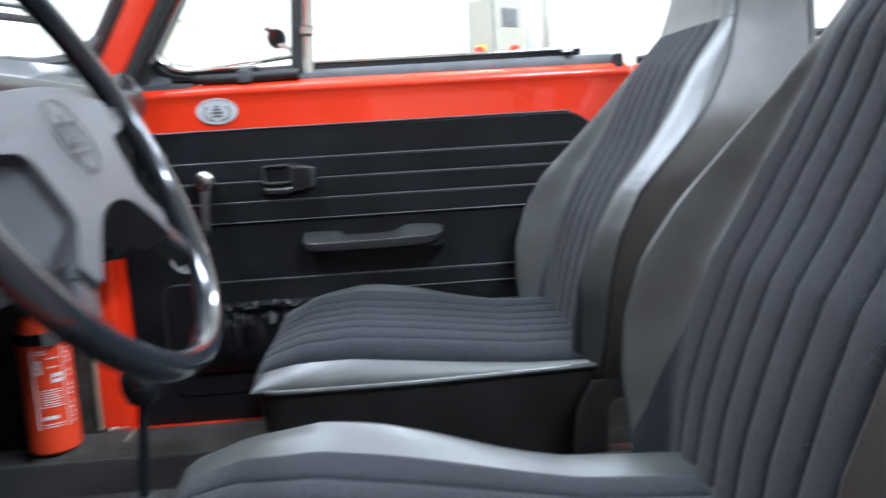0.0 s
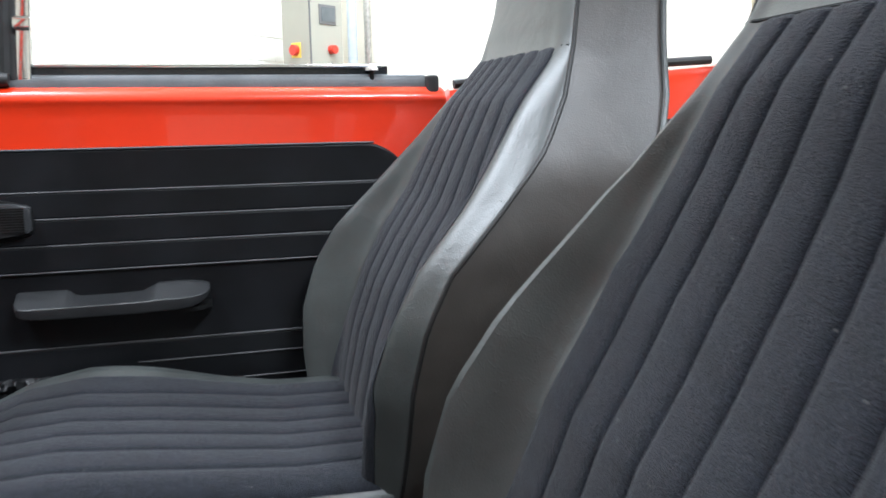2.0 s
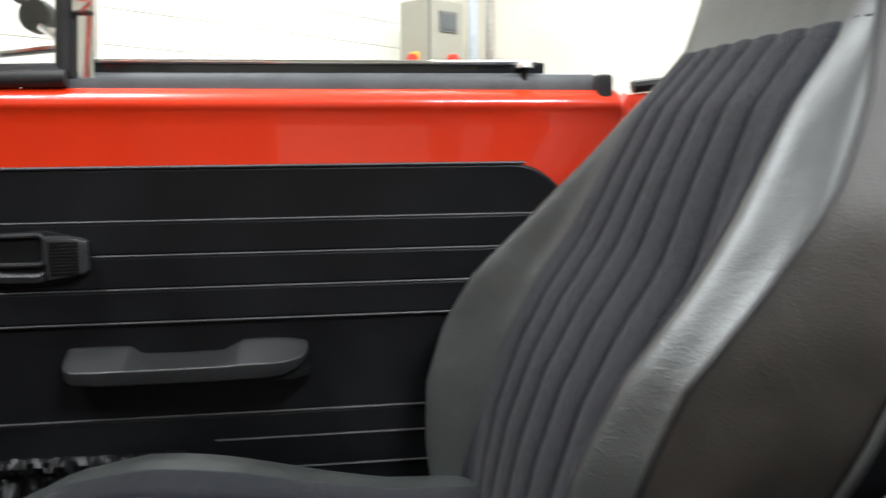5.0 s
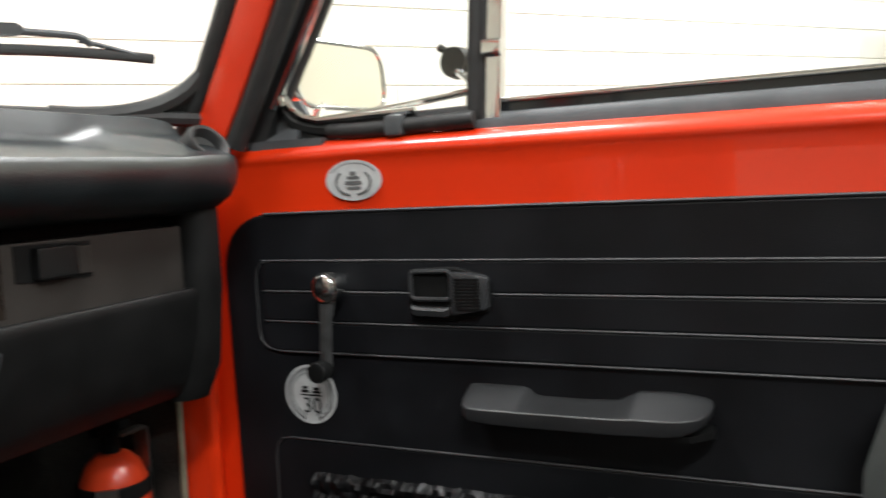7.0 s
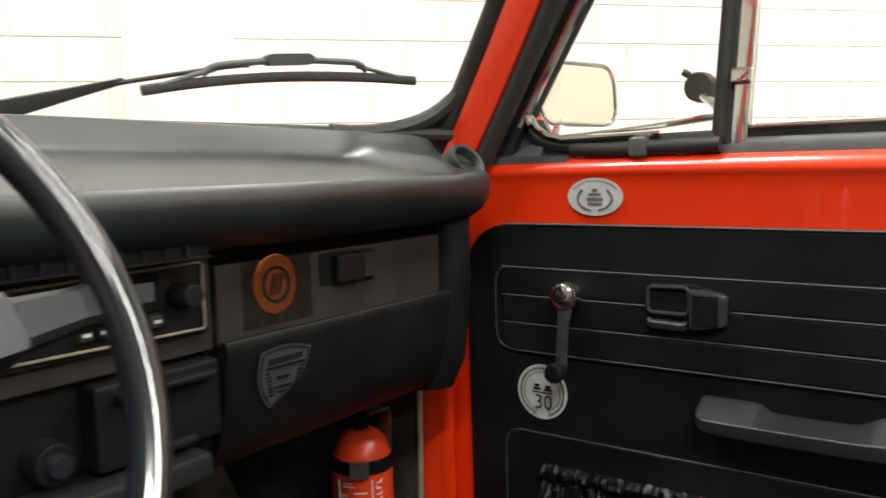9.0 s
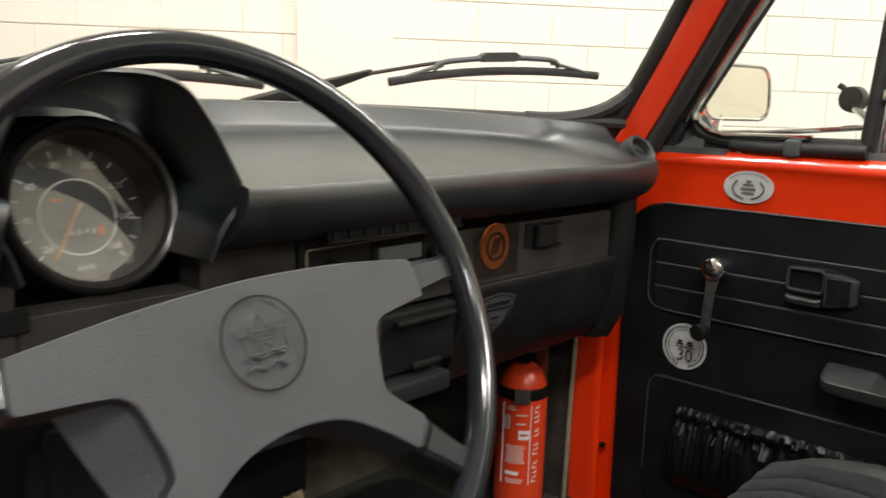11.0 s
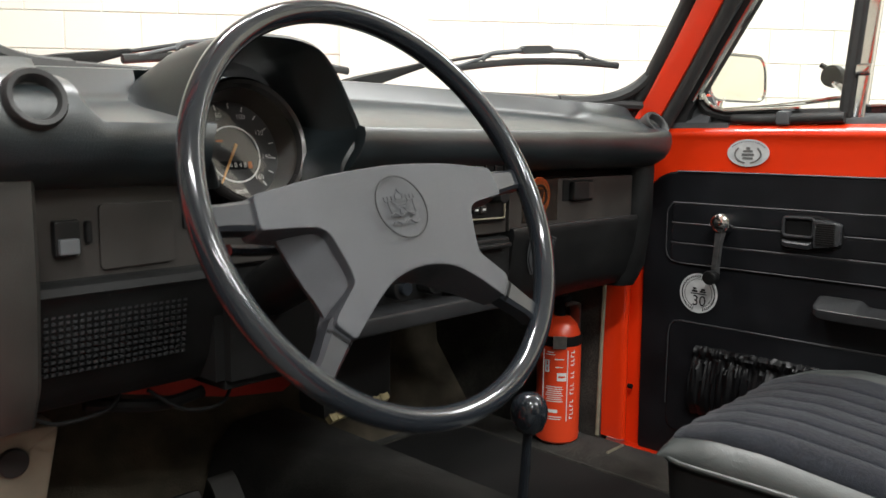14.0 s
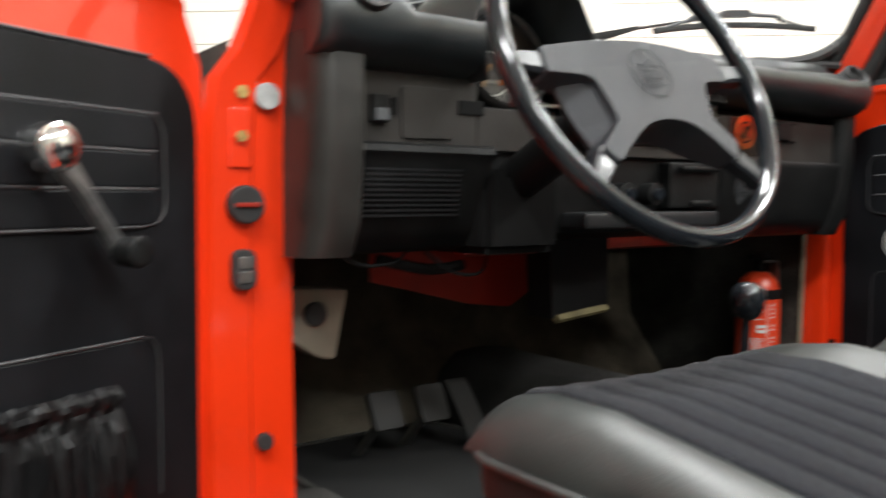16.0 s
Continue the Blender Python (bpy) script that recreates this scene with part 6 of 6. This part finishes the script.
for k in range(17):
    if k in (5, 9, 12):
        continue
    z0 = 0.350 + k * 0.009
    loft(bm, on_can(a0 + 0.62, 0.008, z0, z0 + 0.0022, 0.0008), closed=False)
    loft(bm, on_can(a0 + (0.70 if k % 3 else 0.54), 0.0022, z0, z0 + 0.006, 0.0008), closed=False)
part("label_print", bm, WHITE, body, "white label print as bars", smooth=False)
bm = bmesh.new()
for da in (-0.75, 0.38):
    tube(bm, [EX + Vector((0.0479 * math.cos(a0 + da), 0.0479 * math.sin(a0 + da), z)) for z in (0.345, 0.42, 0.50)], 0.0012, 6)
part("label_lines", bm, WHITE, body)

# gear lever
gear = thing("gear_lever", "thin black gear lever with round knob", "gear lever", (XC - 0.01, 0.30, FLOOR_Z + 0.13))
bm = bmesh.new()
tube(bm, [(-0.062, 0.33, 0.40), (-0.068, 0.318, 0.50), (-0.072, 0.312, 0.56)], [0.008, 0.007, 0.006], 10)
part("lever", bm, GLOSS, gear)
bm = bmesh.new()
loft(bm, [[Vector((-0.072 + r * math.cos(t), 0.311 + r * math.sin(t), z)) for t in [2 * math.pi * i / 24 for i in range(24)]] for r, z in ((0.010, 0.550), (0.019, 0.556), (0.0245, 0.570), (0.0255, 0.583), (0.022, 0.596), (0.013, 0.604), (0.004, 0.606))])
part("knob", bm, GLOSS, gear, "shiny black gear knob")
bm = bmesh.new()
cyl(bm, (-0.062, 0.33, 0.395), (-0.063, 0.328, 0.43), 0.035, 0.012, 20)
part("boot", bm, RUBBER, gear, "black rubber boot")

# floor mats
for x0, x1, lab in ((0.06, 0.44, "black carpet floor mat on the passenger side"), (-0.58, -0.20, "black carpet floor mat under the pedals")):
    mat_ = thing("floor_mat", lab, "mat", (0.5 * (x0 + x1), 0.5, FLOOR_Z))
    bm = bmesh.new()
    o = round_poly([(x0, 0.15), (x1, 0.15), (x1, 0.93), (x0, 0.93)], 0.08, 6)
    slab(bm, o, lambda a, b, d: Vector((a, b, FLOOR_Z + 0.003 + d)), 0, 0.008, 0.002)
    part("mat_surface", bm, MATB, mat_)
    bm = bmesh.new()
    tube(bm, [Vector((a, b, FLOOR_Z + 0.010)) for a, b in o], 0.005, 6, loop=True)
    part("binding", bm, CARPET, mat_)

# pedals
for x, w, nm in ((-0.438, 0.028, "clutch"), (-0.345, 0.028, "brake")):
    pe = thing("pedal", "worn rubber-faced foot pedal", "pedal", (x, 0.74, FLOOR_Z), group="pedals")
    bm = bmesh.new()
    slab(bm, round_poly([(-w, -0.033), (w, -0.033), (w, 0.033), (-w, 0.033)], 0.008, 4), lambda a, b, d: Vector((x + a, 0.745 + 0.45 * b - d, 0.375 + 0.9 * b + d * 0.4)), 0, 0.012, 0.003)
    pd = part("pad", bm, PEDAL, pe)
    bm = bmesh.new()
    for k in range(6):
        box(bm, x - w * 0.85, x + w * 0.85, 0.724 + k * 0.0042 * 1.0, 0.732 + k * 0.0042, 0.349 + k * 0.0095, 0.353 + k * 0.0095)
    part("rib", bm, PEDAL, pd, smooth=False)
    bm = bmesh.new()
    tube(bm, [(x, 0.75, 0.36), (x, 0.80, 0.31), (x, 0.84, FLOOR_Z)], 0.008, 8)
    part("pedal_arm", bm, STEEL, pe)
acc = thing("pedal", "pale worn accelerator pedal", "pedal", (-0.235, 0.75, FLOOR_Z), group="pedals")
bm = bmesh.new()
loft(bm, [[Vector((-0.275, y, z)), Vector((-0.228, y, z)), Vector((-0.228, y + 0.012, z + 0.006)), Vector((-0.275, y + 0.012, z + 0.006))] for y, z in ((0.70, FLOOR_Z + 0.01), (0.74, 0.33), (0.79, 0.39))])
part("pad", bm, PEDAL, acc)

# washer tank / fuse bracket low beside the pillar
tank = thing("under_dash_bracket", "beige plastic bracket with black cap", "bracket", (-0.61, 0.66, 0.50))
bm = bmesh.new()
slab(bm, round_poly([(-0.70, 0.605), (-0.550, 0.595), (-0.572, 0.490), (-0.60, 0.495), (-0.665, 0.538), (-0.70, 0.565)], [0.01, 0.008, 0.01, 0.02, 0.02, 0.01], 5), lambda a, b, d: Vector((a, 0.670 - d, b)), -0.04, 0.012, 0.006)
part("panel", bm, BEIGE, tank)
bm = bmesh.new()
cyl(bm, (-0.607, 0.665, 0.562), (-0.607, 0.650, 0.562), 0.0175, n=26, rim=0.003)
part("cap", bm, RUBBER, tank)
# worn ribbed tread under the column and a dark cover
trd = thing("kick_strip", "worn yellowish ribbed metal strip", "trim", (-0.05, 0.64, 0.52))
bm = bmesh.new()
loft(bm, [[Vector((x, 0.590, z0)), Vector((x, 0.584, z0 + 0.006)), Vector((x, 0.590, z0 + 0.014)), Vector((x, 0.60, z0 + 0.006))] for x, z0 in ((-0.192, 0.520), (-0.075, 0.530))])
part("strip", bm, TREAD, trd)
bm = bmesh.new()
for k in range(9):
    x = -0.192 + k * 0.0125
    z0 = 0.5205 + k * 0.0011
    loft(bm, [[Vector((x, 0.588, z0)), Vector((x + 0.004, 0.588, z0)), Vector((x + 0.004, 0.581, z0 + 0.006)), Vector((x, 0.581, z0 + 0.006))], [Vector((x, 0.589, z0 + 0.014)), Vector((x + 0.004, 0.589, z0 + 0.014)), Vector((x + 0.004, 0.591, z0 + 0.015)), Vector((x, 0.591, z0 + 0.015))]])
part("rib", bm, TREAD, trd, smooth=False)
bm = bmesh.new()
loft(bm, [[Vector((-0.200, y, 0.66)), Vector((-0.06, y, 0.67)), Vector((-0.06, y, 0.535)), Vector((-0.193, y, 0.526))] for y in (0.60, 0.66)])
part("backing_board", bm, PLASTIC, trd, smooth=False)
# loose wires under the dash
for k, pts in enumerate(([(-0.63, 0.53, 0.655), (-0.60, 0.53, 0.640), (-0.55, 0.53, 0.642), (-0.53, 0.535, 0.655)], [(-0.50, 0.53, 0.655), (-0.46, 0.52, 0.625), (-0.41, 0.52, 0.622), (-0.39, 0.53, 0.65)], [(-0.56, 0.56, 0.645), (-0.48, 0.55, 0.628), (-0.42, 0.55, 0.632)])):
    wr = thing("cable", "thin dark cable hanging under the dashboard", "cable", pts[0], group="cables")
    bm = bmesh.new()
    tube(bm, smooth_path(pts, 5), 0.0024 if k < 2 else 0.008, 8)
    part("wire", bm, INK, wr)

# wipers
def wiper(piv, knee, mid, l_end, r_end, label):
    w = thing("windscreen_wiper", label, "wiper", piv, group="windscreen wipers")
    piv, knee, mid, a, b = Vector(piv), Vector(knee), Vector(mid), Vector(l_end), Vector(r_end)
    # tapered pressed arm, then a thin rod
    bm = bmesh.new()
    rings = []
    for k, h, d in ((-0.08, 0.009, 0.007), (0.0, 0.0135, 0.010), (0.25, 0.0125, 0.010), (0.75, 0.0065, 0.007), (1.0, 0.0042, 0.005)):
        c = piv.lerp(knee, k)
        rings.append([c + Vector((0, -d, -h)), c + Vector((0, -d - 0.001, 0.0)), c + Vector((0, -d, h * 0.85)), c + Vector((0, -d * 0.4, h)), c + Vector((0, d, h)), c + Vector((0, d, -h))])
    loft(bm, rings)
    arm = part("wiper_arm", bm, PLASTIC, w, "black wiper arm")
    bm = bmesh.new()
    tube(bm, smooth_path([piv.lerp(knee, 0.9), knee.lerp(mid, 0.5) + Vector((0, 0, 0.001)), knee.lerp(mid, 0.9) + Vector((0, 0, 0.002)), mid], 4), 0.0030, 8)
    part("arm_rod", bm, RUBBER, arm, "thin black rod")
    bm = bmesh.new()
    cyl(bm, piv + Vector((0, 0.012, -0.03)), piv + Vector((0, -0.004, 0.0)), 0.012, n=16, rim=0.003)
    part("spindle_nut", bm, STEEL, arm, "steel spindle nut")
    bm = bmesh.new()
    arc = lambda k: a.lerp(b, k) + Vector((0, 0.010, 0.012)) * (1 - (2 * k - 1) ** 2)
    tube(bm, [arc(k / 12) for k in range(13)], 0.0044, 8, flat=1.5)
    bl = part("wiper_blade", bm, RUBBER, w, "black wiper blade")
    bm = bmesh.new()
    up = Vector((0, -0.004, 0.016))
    for k0, k1, k2, k3 in ((0.05, 0.20, 0.24, 0.50), (0.95, 0.80, 0.76, 0.50)):
        tube(bm, smooth_path([arc(k0) + up * 0.15, arc(k1) + up * 0.75, arc(k2) + up * 0.85], 4), 0.0030, 8)
        tube(bm, smooth_path([arc(k1) + up * 0.55, arc(k2) + up * 1.15, arc(0.5 * (k2 + k3)) + up * 1.25, arc(k3) + up * 1.35], 4), 0.0044, 8)
    part("wiper_bow", bm, SEAL, bl, "grey-black wiper bow")
    bm = bmesh.new()
    c = arc(0.5) + up * 1.35
    q = (b - a).normalized() * 0.030
    loft(bm, [[c + q * e + Vector((0, -0.006, -h)), c + q * e + Vector((0, -0.006, h)), c + q * e + Vector((0, 0.006, h)), c + q * e + Vector((0, 0.006, -h))] for e, h in ((-1.15, 0.003), (-0.9, 0.0075), (0.9, 0.0075), (1.15, 0.003))])
    part("wiper_clip", bm, ARMGREY, bl, "grey blade clip")
    return w


wiper((-0.030, 0.772, 1.022), (0.180, 0.752, 1.081), (0.330, 0.690, 1.106), (0.175, 0.705, 1.066), (0.537, 0.573, 1.091), "black windscreen wiper resting on the screen")
wiper((-0.522, 0.760, 1.026), (-0.395, 0.762, 1.056), (-0.252, 0.762, 1.084), (-0.411, 0.748, 1.044), (-0.004, 0.769, 1.055), "black windscreen wiper before the dial hood")

# ---------------------------------------------------------------- hall fittings
cab = thing("control_cabinet", "pale steel control cabinet with screen and red buttons", "cabinet", (4.145, -0.785, 0.0))
CM = Matrix.Translation((4.145, -0.725, 1.443)) @ Matrix.Rotation(radians(-52), 4, "Z") @ Matrix.Scale(0.84, 4)
part("case", rbox(-0.16, 0.16, -0.13, 0.13, -0.55, 0.20, 0.008), CABINET, cab, m=CM)
part("cabinet_door", rbox(-0.152, 0.152, -0.142, -0.131, -0.54, 0.19, 0.004), CABINET, cab, "pale cabinet door", m=CM)
sc = part("display_frame", rbox(-0.075, 0.085, -0.150, -0.141, 0.0, 0.13, 0.004), INKGREY, cab, m=CM)
part("display", rbox(-0.058, 0.068, -0.154, -0.149, 0.018, 0.112, 0.001), SCREEN, sc, m=CM)
bm = bmesh.new()
cyl(bm, (0.03, -0.141, -0.165), (0.03, -0.19, -0.165), 0.030, n=20, rim=0.008)
part("stop_button", bm, REDBTN, cab, "red mushroom button", m=CM)
bm = bmesh.new()
box(bm, -0.166, -0.160, -0.05, 0.04, -0.22, -0.12, 0.002)
part("switch_plate", bm, YELLOW, cab, m=CM)
bm = bmesh.new()
cyl(bm, (-0.165, -0.005, -0.17), (-0.20, -0.005, -0.17), 0.036, n=20, rim=0.006)
part("main_switch", bm, REDBTN, cab, "red rotary main switch", m=CM)
part("door_gap", rbox(-0.157, -0.152, -0.1425, -0.130, -0.545, 0.195), INKGREY, cab, smooth=False, m=CM)
part("cable_gland", rbox(-0.022, 0.022, -0.04, 0.03, 0.20, 0.60, 0.006), GLAND, cab, m=CM)
part("plinth", rbox(-0.15, 0.15, -0.12, 0.12, -1.7175, -0.55, 0.004), CABINET, cab, m=CM)
for x, y, r, mt, lab in ((4.45, -1.01, 0.03, BLUEGREY, "blue-grey painted vertical pipe"), (4.38, -1.095, 0.022, STEEL, "grey steel vertical conduit")):
    pp = thing("wall_pipe", lab, "pipe", (x, y, 0), group="pipes")
    bm = bmesh.new()
    cyl(bm, (x, y, 0), (x, y, TOP - 0.002), r, n=14)
    part("pipe", bm, mt, pp)
